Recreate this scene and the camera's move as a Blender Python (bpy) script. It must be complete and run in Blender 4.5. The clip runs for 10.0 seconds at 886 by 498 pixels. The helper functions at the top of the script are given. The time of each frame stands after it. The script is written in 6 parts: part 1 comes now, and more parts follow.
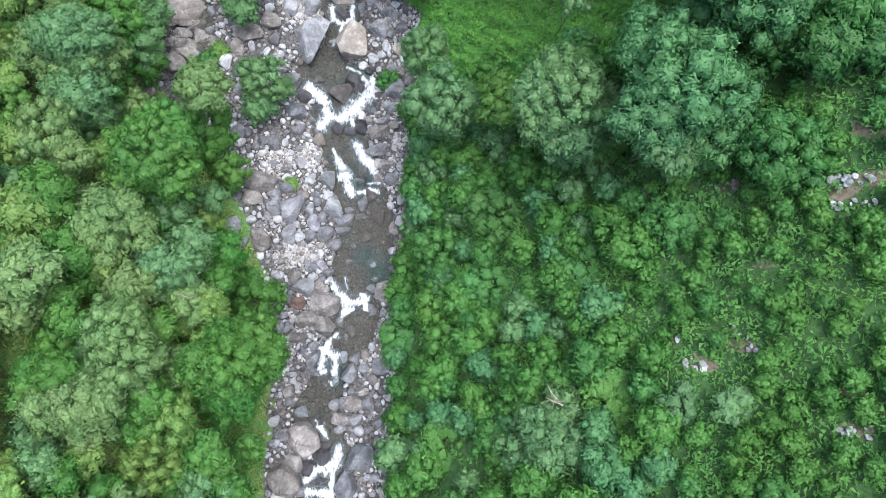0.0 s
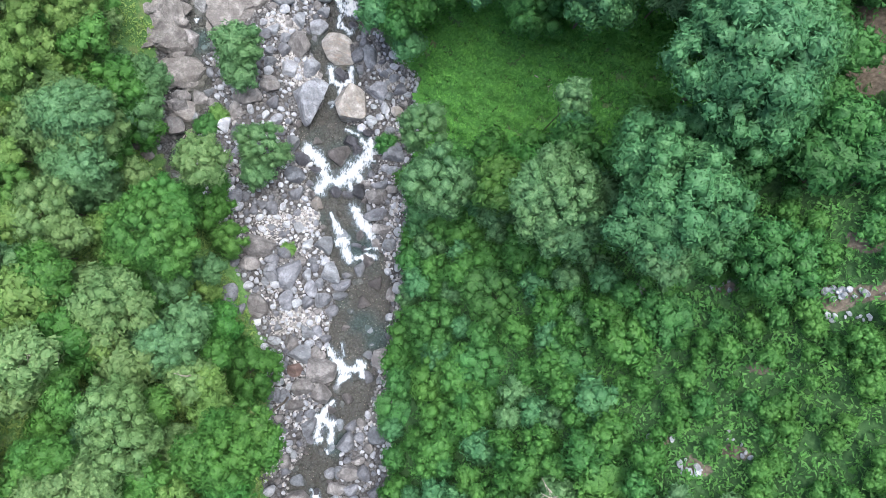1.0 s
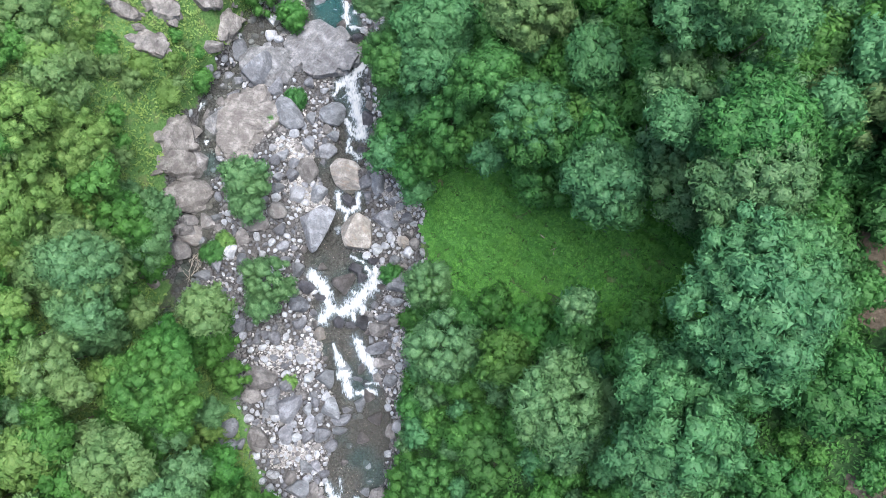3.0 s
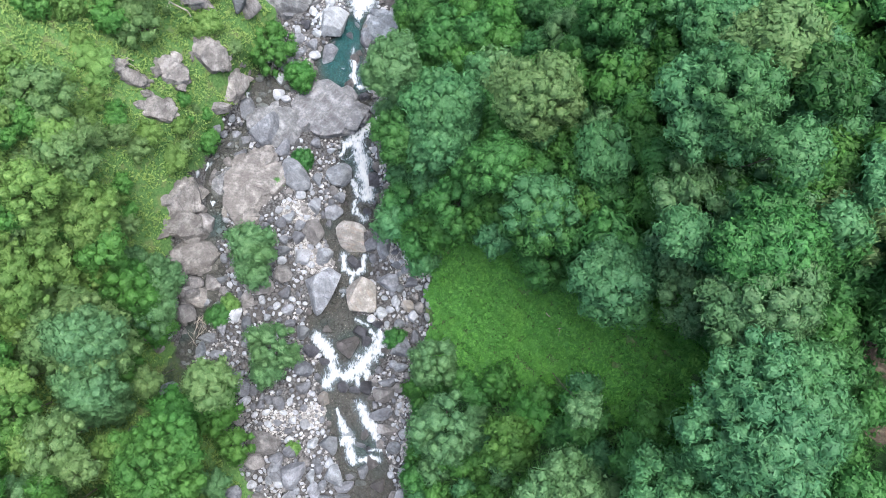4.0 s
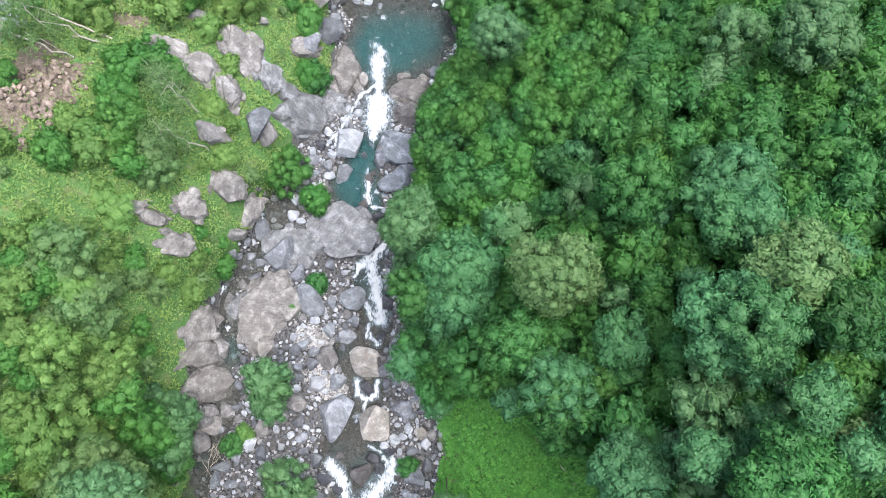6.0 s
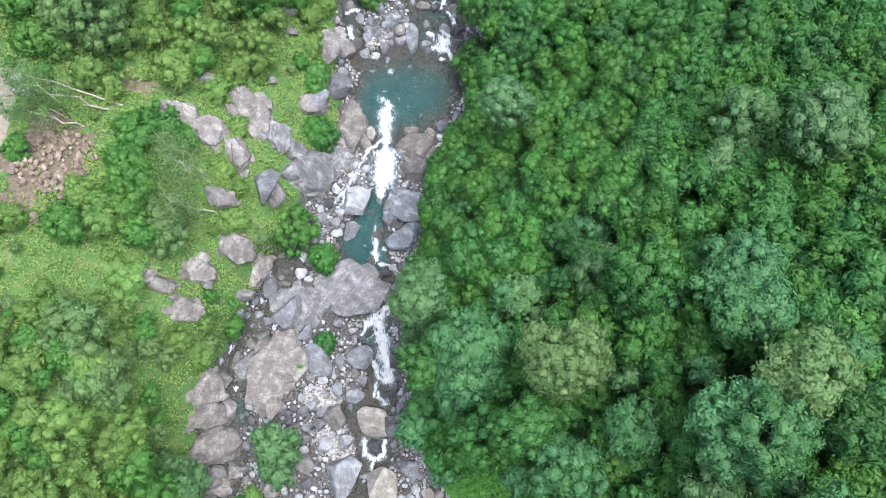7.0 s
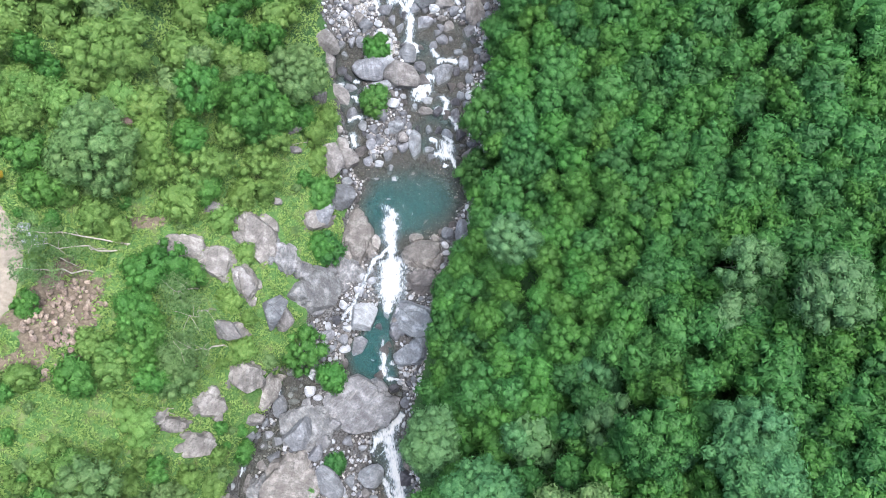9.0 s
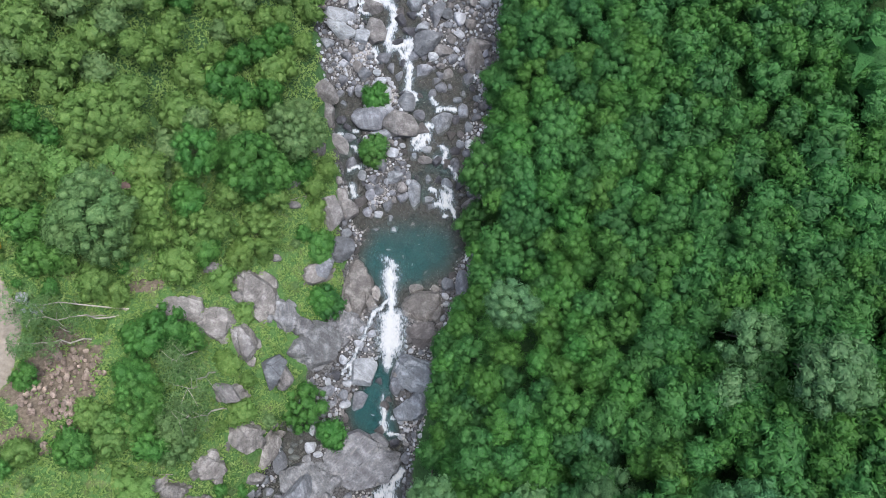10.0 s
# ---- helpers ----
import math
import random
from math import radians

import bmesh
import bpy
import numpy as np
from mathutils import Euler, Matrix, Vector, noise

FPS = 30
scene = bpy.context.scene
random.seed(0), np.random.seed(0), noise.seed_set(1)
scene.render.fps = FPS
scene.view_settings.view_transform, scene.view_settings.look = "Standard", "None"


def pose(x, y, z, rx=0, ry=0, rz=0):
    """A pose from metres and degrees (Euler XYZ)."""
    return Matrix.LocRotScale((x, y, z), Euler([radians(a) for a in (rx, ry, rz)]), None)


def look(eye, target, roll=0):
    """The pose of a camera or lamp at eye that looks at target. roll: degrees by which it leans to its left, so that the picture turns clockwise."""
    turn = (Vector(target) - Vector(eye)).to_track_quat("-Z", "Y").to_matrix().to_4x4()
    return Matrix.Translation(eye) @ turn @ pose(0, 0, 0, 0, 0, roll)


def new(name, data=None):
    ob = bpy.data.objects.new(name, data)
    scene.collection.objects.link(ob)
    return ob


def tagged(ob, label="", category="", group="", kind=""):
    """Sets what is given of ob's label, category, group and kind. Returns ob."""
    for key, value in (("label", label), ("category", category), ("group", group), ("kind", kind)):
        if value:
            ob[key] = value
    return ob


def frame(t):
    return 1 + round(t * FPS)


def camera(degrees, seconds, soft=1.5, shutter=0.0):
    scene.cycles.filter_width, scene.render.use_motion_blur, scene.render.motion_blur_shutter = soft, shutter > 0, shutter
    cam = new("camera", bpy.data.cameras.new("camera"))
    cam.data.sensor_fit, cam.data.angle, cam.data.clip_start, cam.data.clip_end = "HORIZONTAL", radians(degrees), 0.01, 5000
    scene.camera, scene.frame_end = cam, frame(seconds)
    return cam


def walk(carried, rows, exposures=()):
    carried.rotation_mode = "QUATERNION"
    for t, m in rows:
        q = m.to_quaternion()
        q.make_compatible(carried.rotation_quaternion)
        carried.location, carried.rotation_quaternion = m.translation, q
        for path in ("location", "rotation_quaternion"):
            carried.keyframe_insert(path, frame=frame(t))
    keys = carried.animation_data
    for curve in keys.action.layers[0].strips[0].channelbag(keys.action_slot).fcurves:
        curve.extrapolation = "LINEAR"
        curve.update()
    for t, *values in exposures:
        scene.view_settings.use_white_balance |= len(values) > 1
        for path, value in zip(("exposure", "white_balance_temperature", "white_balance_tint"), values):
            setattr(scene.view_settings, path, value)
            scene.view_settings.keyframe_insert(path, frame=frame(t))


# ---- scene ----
cam = camera(66.75, 10.0, soft=0.6)
PATH = [
    (0.0, pose(-0.000, 0.000, 50.000, -0.699, 0.021, -2.257)),
    (0.5, pose(0.220, 2.341, 50.015, -0.589, 0.002, -2.046)),
    (1.0, pose(0.310, 4.767, 50.016, -0.513, -0.064, -1.880)),
    (1.5, pose(0.337, 7.240, 50.071, -0.438, -0.125, -1.596)),
    (2.0, pose(0.390, 9.749, 50.089, -0.403, -0.063, -0.794)),
    (2.5, pose(0.514, 12.325, 50.061, -0.406, 0.139, -0.372)),
    (2.7, pose(0.504, 13.349, 50.093, -0.351, 0.164, -0.244)),
    (3.8, pose(0.106, 18.853, 50.187, -0.150, 0.162, 0.618)),
    (4.0, pose(0.001, 19.855, 50.217, -0.121, 0.157, 0.744)),
    (4.5, pose(-0.372, 22.326, 50.315, 0.014, 0.069, 0.946)),
    (5.0, pose(-0.759, 24.860, 50.418, 0.039, 0.002, 1.075)),
    (5.5, pose(-1.099, 27.342, 50.588, 0.106, -0.000, 1.186)),
    (5.7, pose(-1.229, 28.318, 50.647, 0.189, -0.045, 1.176)),
    (6.8, pose(-2.030, 33.674, 50.905, 0.273, -0.044, 1.331)),
    (7.0, pose(-2.183, 34.656, 50.938, 0.292, -0.064, 1.328)),
    (7.5, pose(-2.583, 37.114, 51.032, 0.314, -0.200, 1.075)),
    (8.0, pose(-2.910, 39.548, 51.131, 0.355, -0.329, 0.827)),
    (8.5, pose(-3.042, 41.950, 51.196, 0.407, -0.299, 0.458)),
    (9.0, pose(-2.970, 44.317, 51.240, 0.477, -0.141, 0.128)),
    (9.5, pose(-2.772, 46.722, 51.182, 0.510, 0.060, -0.034)),
    (10.0, pose(-2.494, 49.000, 51.059, 0.497, 0.296, -0.185)),
]

walk(cam, PATH, [(0.0, 1.58, 6400, 10), (9.7, 1.58, 6400, 10), (10.0, 0.98, 6400, 10)])

# ---- light: an overcast evening sky over a wooded gorge ----
world = bpy.data.worlds.new("overcast_sky")
scene.world = world
world.use_nodes = True
wn = world.node_tree.nodes
sky = wn.new("ShaderNodeTexSky")
sky.sky_type = "NISHITA"
sky.sun_disc = False
sky.sun_elevation = radians(74)
sky.sun_rotation = radians(45)
sky.dust_density = 6.0
sky.air_density = 1.0
wn["Background"].inputs["Strength"].default_value = 0.15
world.node_tree.links.new(sky.outputs["Color"], wn["Background"].inputs["Color"])
sun = new("sun", bpy.data.lights.new("sun", "SUN"))
sun.data.energy = 1.5
sun.data.angle = radians(50)
sun.data.color = (1.0, 0.98, 0.95)
sun.matrix_world = look((8, 8, 40), (0, 0, 0))

# ---- the lie of the land ----
def table(v, *knots):
    """Linear interpolation through (place, value) knots."""
    return np.interp(v, [k[0] for k in knots], [k[1] for k in knots])


def step(a, b, v):
    u = np.clip((v - a) / (b - a), 0, 1)
    return u * u * (3 - 2 * u)


def wobble(x, y, scale, seed=0.0):
    """A smooth uneven field, about -1 to 1."""
    x, y = x / scale + seed * 7.31, y / scale - seed * 3.17
    return (np.sin(x * 1.7 + 1.3 * np.sin(y * 1.1)) + np.sin(y * 1.9 + 1.7 * np.sin(x * 0.9 + 2.0)) + 0.7 * np.sin((x + y) * 2.7 + seed) + 0.5 * np.sin((x - 1.3 * y) * 4.3)) / 3.2


def level(y):
    """Height of the main stream's water along the valley."""
    return table(y, (-400, 70), (-60, 14), (-18, 4.6), (-14, 3.6), (-11.5, 2.4), (-7, 1.5), (-3.2, 0.6), (-1.6, 0.1), (3.6, -0.2), (6.2, -1.2), (10.3, -2.3), (12.6, -3.5), (14.6, -3.6), (18, -4.2), (22, -4.8), (28.3, -6.6), (30.4, -7.3), (31.4, -7.4), (36.3, -7.5), (39.6, -7.7), (40.4, -8.7), (44.8, -11.1), (46, -11.5), (52.4, -11.5), (54.5, -12.1), (62, -13.4), (75, -15.2), (400, -65))


def side_level(y):
    """Height of the water in the side branch along the foot of the far slope."""
    return level(y) + table(y, (8, 1.0), (17, 1.15), (24, 1.15), (30, 1.1), (32, 0.9), (36, 0.5))


def left_edge(y):
    return table(y, (-60, -15), (-20, -12.5), (-8, -12.2), (-3, -12.5), (3, -14.5), (7, -17), (11, -20.5), (16, -21.6), (22, -20.6), (27, -19.4), (31, -17.4), (36, -15), (41, -13.6), (46, -11.6), (52, -12), (58, -12.5), (64, -13.5), (72, -15), (100, -16))


def right_edge(y):
    return table(y, (-60, -3), (-16, -5), (-8, -4.2), (0, -3.2), (8, -2.4), (14, -1.4), (18, -1.6), (21, -4.3), (26, -5.4), (31, -5.9), (36, -4.6), (41, -3.4), (46, -1.2), (50, 0.0), (54, 0.6), (60, 1.0), (68, 2.2), (100, 4))


def bank(x, y):
    """The valley floor and its two slopes, without the stream's channels."""
    base = level(y)
    d = right_edge(y) - 0.4 - x
    right = np.maximum(-d, 0)
    left = np.maximum(left_edge(y) + 0.3 - x, 0)
    slope = table(y, (-20, 0.97), (15, 0.95), (22, 0.92), (32, 0.76), (45, 0.61), (60, 0.5), (100, 0.5))
    up_r = slope * 55 * np.tanh(right / 55) + 0.5 * step(0, 2.5, right)
    k = table(y, (-20, 0.7), (5, 0.62), (12, 0.8), (18, 1.25), (22, 1.62), (26, 1.7), (29, 1.46), (32, 1.25), (36, 1.1), (45, 1.0), (80, 0.9))
    up_l = k * (0.55 * 60 * np.tanh(left / 60) + 4.2 * (1 - np.exp(-left / 5)))
    rise = table(y, (6, 0.0), (12, 1.25), (30, 1.25), (36, 0.55), (42, 0.3), (48, 0.0)) * step(-10, -13.5, x)
    rough = 0.35 * wobble(x, y, 5.0) + 0.12 * wobble(x, y, 1.3, 2.0)
    out = step(0, 3, right + left)
    return base + 0.3 + rise + up_r + up_l + rough * (0.25 + 0.75 * out)


# nodes of the channels: x, y, half width
MAIN_A = [(-8.9, -24.6, 1.47), (-8.9, -16.3, 1.45), (-8.0, -14.2, 1.01), (-9.6, -12.1, 1.58), (-8.8, -10.2, 1.20), (-8.4, -8.3, 1.21), (-6.9, -6.8, 1.46), (-6.5, -5.2, 1.64), (-7.0, -3.6, 1.48), (-6.1, -1.6, 2.08), (-5.6, 0.5, 2.01), (-5.5, 2.6, 1.76), (-6.3, 4.3, 1.69), (-6.7, 6.1, 1.80), (-7.6, 8.4, 1.73), (-8.0, 10.0, 1.83), (-6.8, 11.9, 2.13), (-9.0, 13.6, 1.88), (-8.0, 15.4, 0.99), (-7.4, 18.2, 1.18)]
MAIN_B = [(-7.2, 18.3, 1.27), (-9.3, 21.7, 1.01), (-6.8, 22.5, 1.20), (-6.9, 24.8, 1.40), (-7.8, 28.0, 1.23), (-7.0, 30.3, 0.87), (-7.3, 32.7, 0.87), (-9.0, 35.3, 2.31), (-8.2, 38.8, 0.97), (-7.7, 39.9, 0.79), (-7.4, 43.0, 1.23), (-7.8, 46.5, 1.57), (-7.6, 48.3, 3.14), (-5.8, 49.9, 4.45), (-5.1, 50.1, 4.19), (-2.7, 53.8, 2.11), (-3.3, 57.6, 2.67), (-4.0, 60.4, 2.69), (-2.2, 64.5, 2.71), (-5.4, 65.4, 1.95), (-6.7, 68.0, 2.18), (-7.7, 70.6, 2.42), (-8.0, 73.5, 2.76), (-8.1, 86.3, 2.84)]
SIDE = [(-20.3, 7.3, 0.65), (-20.7, 9.2, 1.16), (-19.9, 12.1, 0.87), (-19.3, 13.4, 0.88), (-18.5, 16.4, 0.71), (-18.5, 18.2, 1.25), (-19.6, 19.9, 0.54), (-18.2, 21.1, 0.90), (-18.8, 24.1, 0.82), (-19.2, 26.4, 0.83), (-17.8, 27.8, 1.67), (-16.4, 29.6, 0.66), (-15.5, 33.6, 1.90), (-12.9, 33.4, 0.48)]
LOWER_BRANCH = [(-12.1, 63.5, 1.41), (-11.9, 61.2, 1.40), (-11.3, 57.6, 1.17), (-10.8, 54.9, 0.85), (-10.3, 52.0, 0.73)]


def along(x, y, line):
    """Distance to a winding line over its half width, for arrays of points."""
    best = np.full(np.shape(x), 9.0)
    for (x0, y0, w0), (x1, y1, w1) in zip(line, line[1:]):
        dx, dy = x1 - x0, y1 - y0
        u = np.clip(((x - x0) * dx + (y - y0) * dy) / (dx * dx + dy * dy + 1e-9), 0, 1)
        best = np.minimum(best, np.hypot(x - x0 - u * dx, y - y0 - u * dy) / (w0 + u * (w1 - w0)))
    return best


def wetness(x, y):
    """How far a place lies in the main channels and in the side branch, 0 to 1."""
    edge = 0.12 * wobble(x, y, 0.7, 4.0)
    main = np.minimum(np.minimum(along(x, y, MAIN_A), along(x, y, MAIN_B)), along(x, y, LOWER_BRANCH))
    return step(1.3, 0.75, main + edge), step(1.3, 0.7, along(x, y, SIDE) + edge)


def land(x, y):
    x, y = np.asarray(x, float), np.asarray(y, float)
    h = bank(x, y)
    main, side = wetness(x, y)
    h = h + (np.minimum(h, level(y) - 0.45) - h) * main
    return h + (np.minimum(h, side_level(y) - 0.4) - h) * side


def ground_at(x, y):
    return float(land(np.array([x]), np.array([y]))[0])


# ---- materials ----
class Mat:
    """A small helper to wire a node material."""

    def __init__(self, name, rough=0.8, spec=0.3):
        self.m = bpy.data.materials.new(name)
        self.m.use_nodes = True
        self.t = self.m.node_tree
        self.n = self.t.nodes
        self.b = self.n["Principled BSDF"]
        self.b.inputs["Roughness"].default_value = rough
        self.b.inputs["Specular IOR Level"].default_value = spec
        self.geo = self.n.new("ShaderNodeNewGeometry")
        self.obj = self.n.new("ShaderNodeObjectInfo")
        self.tex = self.n.new("ShaderNodeTexCoord")

    def link(self, a, b):
        self.t.links.new(a, b)

    def noise(self, scale, detail=4.0, rough=0.6, where=None, stretch=None, turn=(0.3, 0.2, 0.6)):
        n = self.n.new("ShaderNodeTexNoise")
        n.inputs["Scale"].default_value = scale
        n.inputs["Detail"].default_value = detail
        n.inputs["Roughness"].default_value = rough
        src = where or self.geo.outputs["Position"]
        if stretch:
            mp = self.n.new("ShaderNodeMapping")
            mp.inputs["Scale"].default_value = stretch
            mp.inputs["Rotation"].default_value = turn
            self.link(src, mp.inputs["Vector"])
            src = mp.outputs["Vector"]
        self.link(src, n.inputs["Vector"])
        return n.outputs["Fac"]

    def ramp(self, fac, *stops):
        r = self.n.new("ShaderNodeValToRGB")
        e = r.color_ramp.elements
        while len(e) < len(stops):
            e.new(0.5)
        for el, (p, c) in zip(e, stops):
            el.position = p
            el.color = (*c, 1) if len(c) == 3 else c
        self.link(fac, r.inputs["Fac"])
        return r.outputs["Color"]

    def mix(self, fac, a, b, kind="MIX"):
        m = self.n.new("ShaderNodeMix")
        m.data_type = "RGBA"
        m.blend_type = kind
        for v, s in ((fac, m.inputs["Factor"]), (a, m.inputs[6]), (b, m.inputs[7])):
            if isinstance(v, (int, float)):
                s.default_value = v
            elif isinstance(v, tuple):
                s.default_value = (*v, 1)
            else:
                self.link(v, s)
        return m.outputs[2]

    def vary(self, col, amount_h, amount_v, source):
        """Shift hue and value by a random number of the object or the island."""
        h = self.n.new("ShaderNodeHueSaturation")
        for key, lo, hi, src in (("Hue", 0.5 - amount_h, 0.5 + amount_h, source), ("Value", 1 - amount_v, 1 + amount_v, source)):
            mr = self.n.new("ShaderNodeMapRange")
            mr.inputs["To Min"].default_value, mr.inputs["To Max"].default_value = lo, hi
            if key == "Value":
                mul = self.n.new("ShaderNodeMath")
                mul.operation = "MULTIPLY"
                mul.inputs[1].default_value = 7.13
                fr = self.n.new("ShaderNodeMath")
                fr.operation = "FRACT"
                self.link(src, mul.inputs[0])
                self.link(mul.outputs[0], fr.inputs[0])
                src = fr.outputs[0]
            self.link(src, mr.inputs["Value"])
            self.link(mr.outputs["Result"], h.inputs[key])
        self.link(col, h.inputs["Color"])
        return h.outputs["Color"]

    def bump(self, height, strength, distance):
        b = self.n.new("ShaderNodeBump")
        b.inputs["Strength"].default_value = strength
        b.inputs["Distance"].default_value = distance
        self.link(height, b.inputs["Height"])
        self.link(b.outputs["Normal"], self.b.inputs["Normal"])

    def done(self, col):
        self.link(col, self.b.inputs["Base Color"])
        return self.m


def leaf_material(name, dark, light, glow=0.48):
    """Leaves of a crown: colour by leaf, by spray and by tree."""
    dark, light = tuple(1.05 * c + 0.002 for c in dark), tuple(0.76 * c + 0.004 for c in light)
    k = Mat(name, 0.55, 0.25)
    mid = tuple((p + q) / 2 for p, q in zip(dark, light))
    col = k.ramp(k.geo.outputs["Random Per Island"], (0.0, dark), (0.5, mid), (0.85, light), (1.0, tuple(1.15 * c for c in light)))
    col = k.vary(col, 0.014, 0.15, k.obj.outputs["Random"])
    col = k.mix(k.ramp(k.noise(0.4, 2), (0.36, (0.4, 0.4, 0.4)), (0.6, (0, 0, 0))), col, mid)
    col = k.mix(k.ramp(k.noise(0.27, 2), (0.42, (0, 0, 0)), (0.7, (0.4, 0.4, 0.4))), col, (0.8 * light[0] + 0.02, 0.9 * light[1], 0.7 * light[2]))
    col = k.mix(k.ramp(k.noise(2.4, 3, 0.7), (0.36, (0.2, 0.2, 0.2)), (0.55, (0, 0, 0))), col, dark)
    fine = k.noise(9, 2, 0.55)
    # fine dark mottling: shade of the gaps between leaves, put into their colour
    col = k.mix(k.ramp(fine, (0.38, (0.42, 0.42, 0.42)), (0.52, (0, 0, 0))), col, tuple(0.65 * c for c in dark))
    k.done(col)
    k.bump(fine, 0.6, 0.05)
    thin = k.n.new("ShaderNodeBsdfTranslucent")
    k.link(col, thin.inputs["Color"])
    both = k.n.new("ShaderNodeMixShader")
    both.inputs[0].default_value = glow
    k.link(k.b.outputs[0], both.inputs[1])
    k.link(thin.outputs[0], both.inputs[2])
    gap = k.n.new("ShaderNodeBsdfTransparent")
    cut = k.n.new("ShaderNodeMath")
    cut.operation = "GREATER_THAN"
    cut.inputs[1].default_value = 0.39
    k.link(fine, cut.inputs[0])
    leafy = k.n.new("ShaderNodeMixShader")
    k.link(cut.outputs[0], leafy.inputs[0])
    k.link(gap.outputs[0], leafy.inputs[1])
    k.link(both.outputs[0], leafy.inputs[2])
    k.link(leafy.outputs[0], k.n["Material Output"].inputs["Surface"])
    return k.m


def rock_material(name, dark, mid, light, rough=0.85, streak=None):
    """Weathered rock: broad blotches, ribs of its bedding, open joints, fine grain and pale scuffs."""
    cool = lambda c, g: (0.665 * g * c[0], 0.7 * g * c[1], 0.75 * g * c[2])
    dark, mid, light = cool(dark, 0.9), cool(mid, 1.22), cool(light, 1.6)
    k = Mat(name, rough, 0.3)
    fine = k.noise(7, 6, 0.75)
    spin = k.n.new("ShaderNodeVectorRotate")
    angle = k.n.new("ShaderNodeMath")
    angle.operation = "MULTIPLY"
    angle.inputs[1].default_value = 2.4
    k.link(k.obj.outputs["Random"], angle.inputs[0])
    k.link(angle.outputs[0], spin.inputs["Angle"])
    k.link(k.geo.outputs["Position"], spin.inputs["Vector"])
    ribs = k.noise(1.5, 5, 0.65, spin.outputs["Vector"], stretch=(0.6, 3.2, 2.0))
    col = k.ramp(k.noise(1.3, 5, 0.68), (0.32, tuple((p + q) / 2 for p, q in zip(dark, mid))), (0.5, mid), (0.68, light))
    col = k.mix(k.ramp(ribs, (0.52, (0, 0, 0)), (0.66, (0.35, 0.35, 0.35))), col, streak or light)
    col = k.mix(k.ramp(ribs, (0.3, (0.45, 0.45, 0.45)), (0.42, (0, 0, 0))), col, dark)
    col = k.mix(k.ramp(fine, (0.34, (0.6, 0.6, 0.6)), (0.46, (0, 0, 0))), col, dark)
    col = k.mix(k.ramp(fine, (0.56, (0, 0, 0)), (0.7, (0.5, 0.5, 0.5))), col, light)
    height = k.mix(0.35, ribs, fine)
    for scale, width, share in ((0.45, 0.012, 0.46), (1.3, 0.018, 0.54)):
        warp = k.n.new("ShaderNodeMapping")
        warp.inputs["Rotation"].default_value = (0.4, 0.3, 0.5 + scale)
        warp.inputs["Scale"].default_value = (0.55, 1.3, 0.9)
        bent = k.mix(0.12, k.geo.outputs["Position"], k.noise(1.1, 3))
        k.link(bent, warp.inputs["Vector"])
        crack = k.n.new("ShaderNodeTexVoronoi")
        crack.feature = "DISTANCE_TO_EDGE"
        crack.inputs["Scale"].default_value = scale
        k.link(warp.outputs["Vector"], crack.inputs["Vector"])
        joint = k.ramp(crack.outputs["Distance"], (0.0, (0.38, 0.38, 0.38)), (width, (0, 0, 0)))
        joint = k.mix(1.0, joint, k.ramp(k.noise(0.7, 3), (share, (0, 0, 0)), (share + 0.1, (1, 1, 1))), "MULTIPLY")
        col = k.mix(joint, col, tuple(0.25 * c for c in dark))
        height = k.mix(joint, height, (0, 0, 0))
    col = k.vary(col, 0.01, 0.25, k.obj.outputs["Random"])
    k.bump(height, 1.0, 0.3)
    return k.done(col)


LEAF = {
    "mid": leaf_material("leaves_mid_green", (0.031, 0.127, 0.036), (0.092, 0.295, 0.08)),
    "leafy": leaf_material("leaves_full_green", (0.037, 0.134, 0.03), (0.105, 0.308, 0.066)),
    "dark": leaf_material("leaves_dark_green", (0.022, 0.1, 0.031), (0.065, 0.219, 0.062)),
    "bright": leaf_material("leaves_fresh_green", (0.042, 0.15, 0.034), (0.13, 0.34, 0.082)),
    "lime": leaf_material("leaves_yellow_green", (0.094, 0.208, 0.054), (0.23, 0.41, 0.122)),
    "pale": leaf_material("leaves_grey_green", (0.086, 0.188, 0.07), (0.222, 0.375, 0.155)),
    "sage": leaf_material("leaves_sage_green", (0.060, 0.165, 0.070), (0.175, 0.36, 0.165)),
    "blue": leaf_material("leaves_cool_green", (0.042, 0.155, 0.064), (0.130, 0.345, 0.148)),
}
GRASS = leaf_material("meadow_grass", (0.038, 0.16, 0.03), (0.125, 0.40, 0.07))
HERBS = leaf_material("herbs", (0.122, 0.214, 0.06), (0.28, 0.412, 0.13))
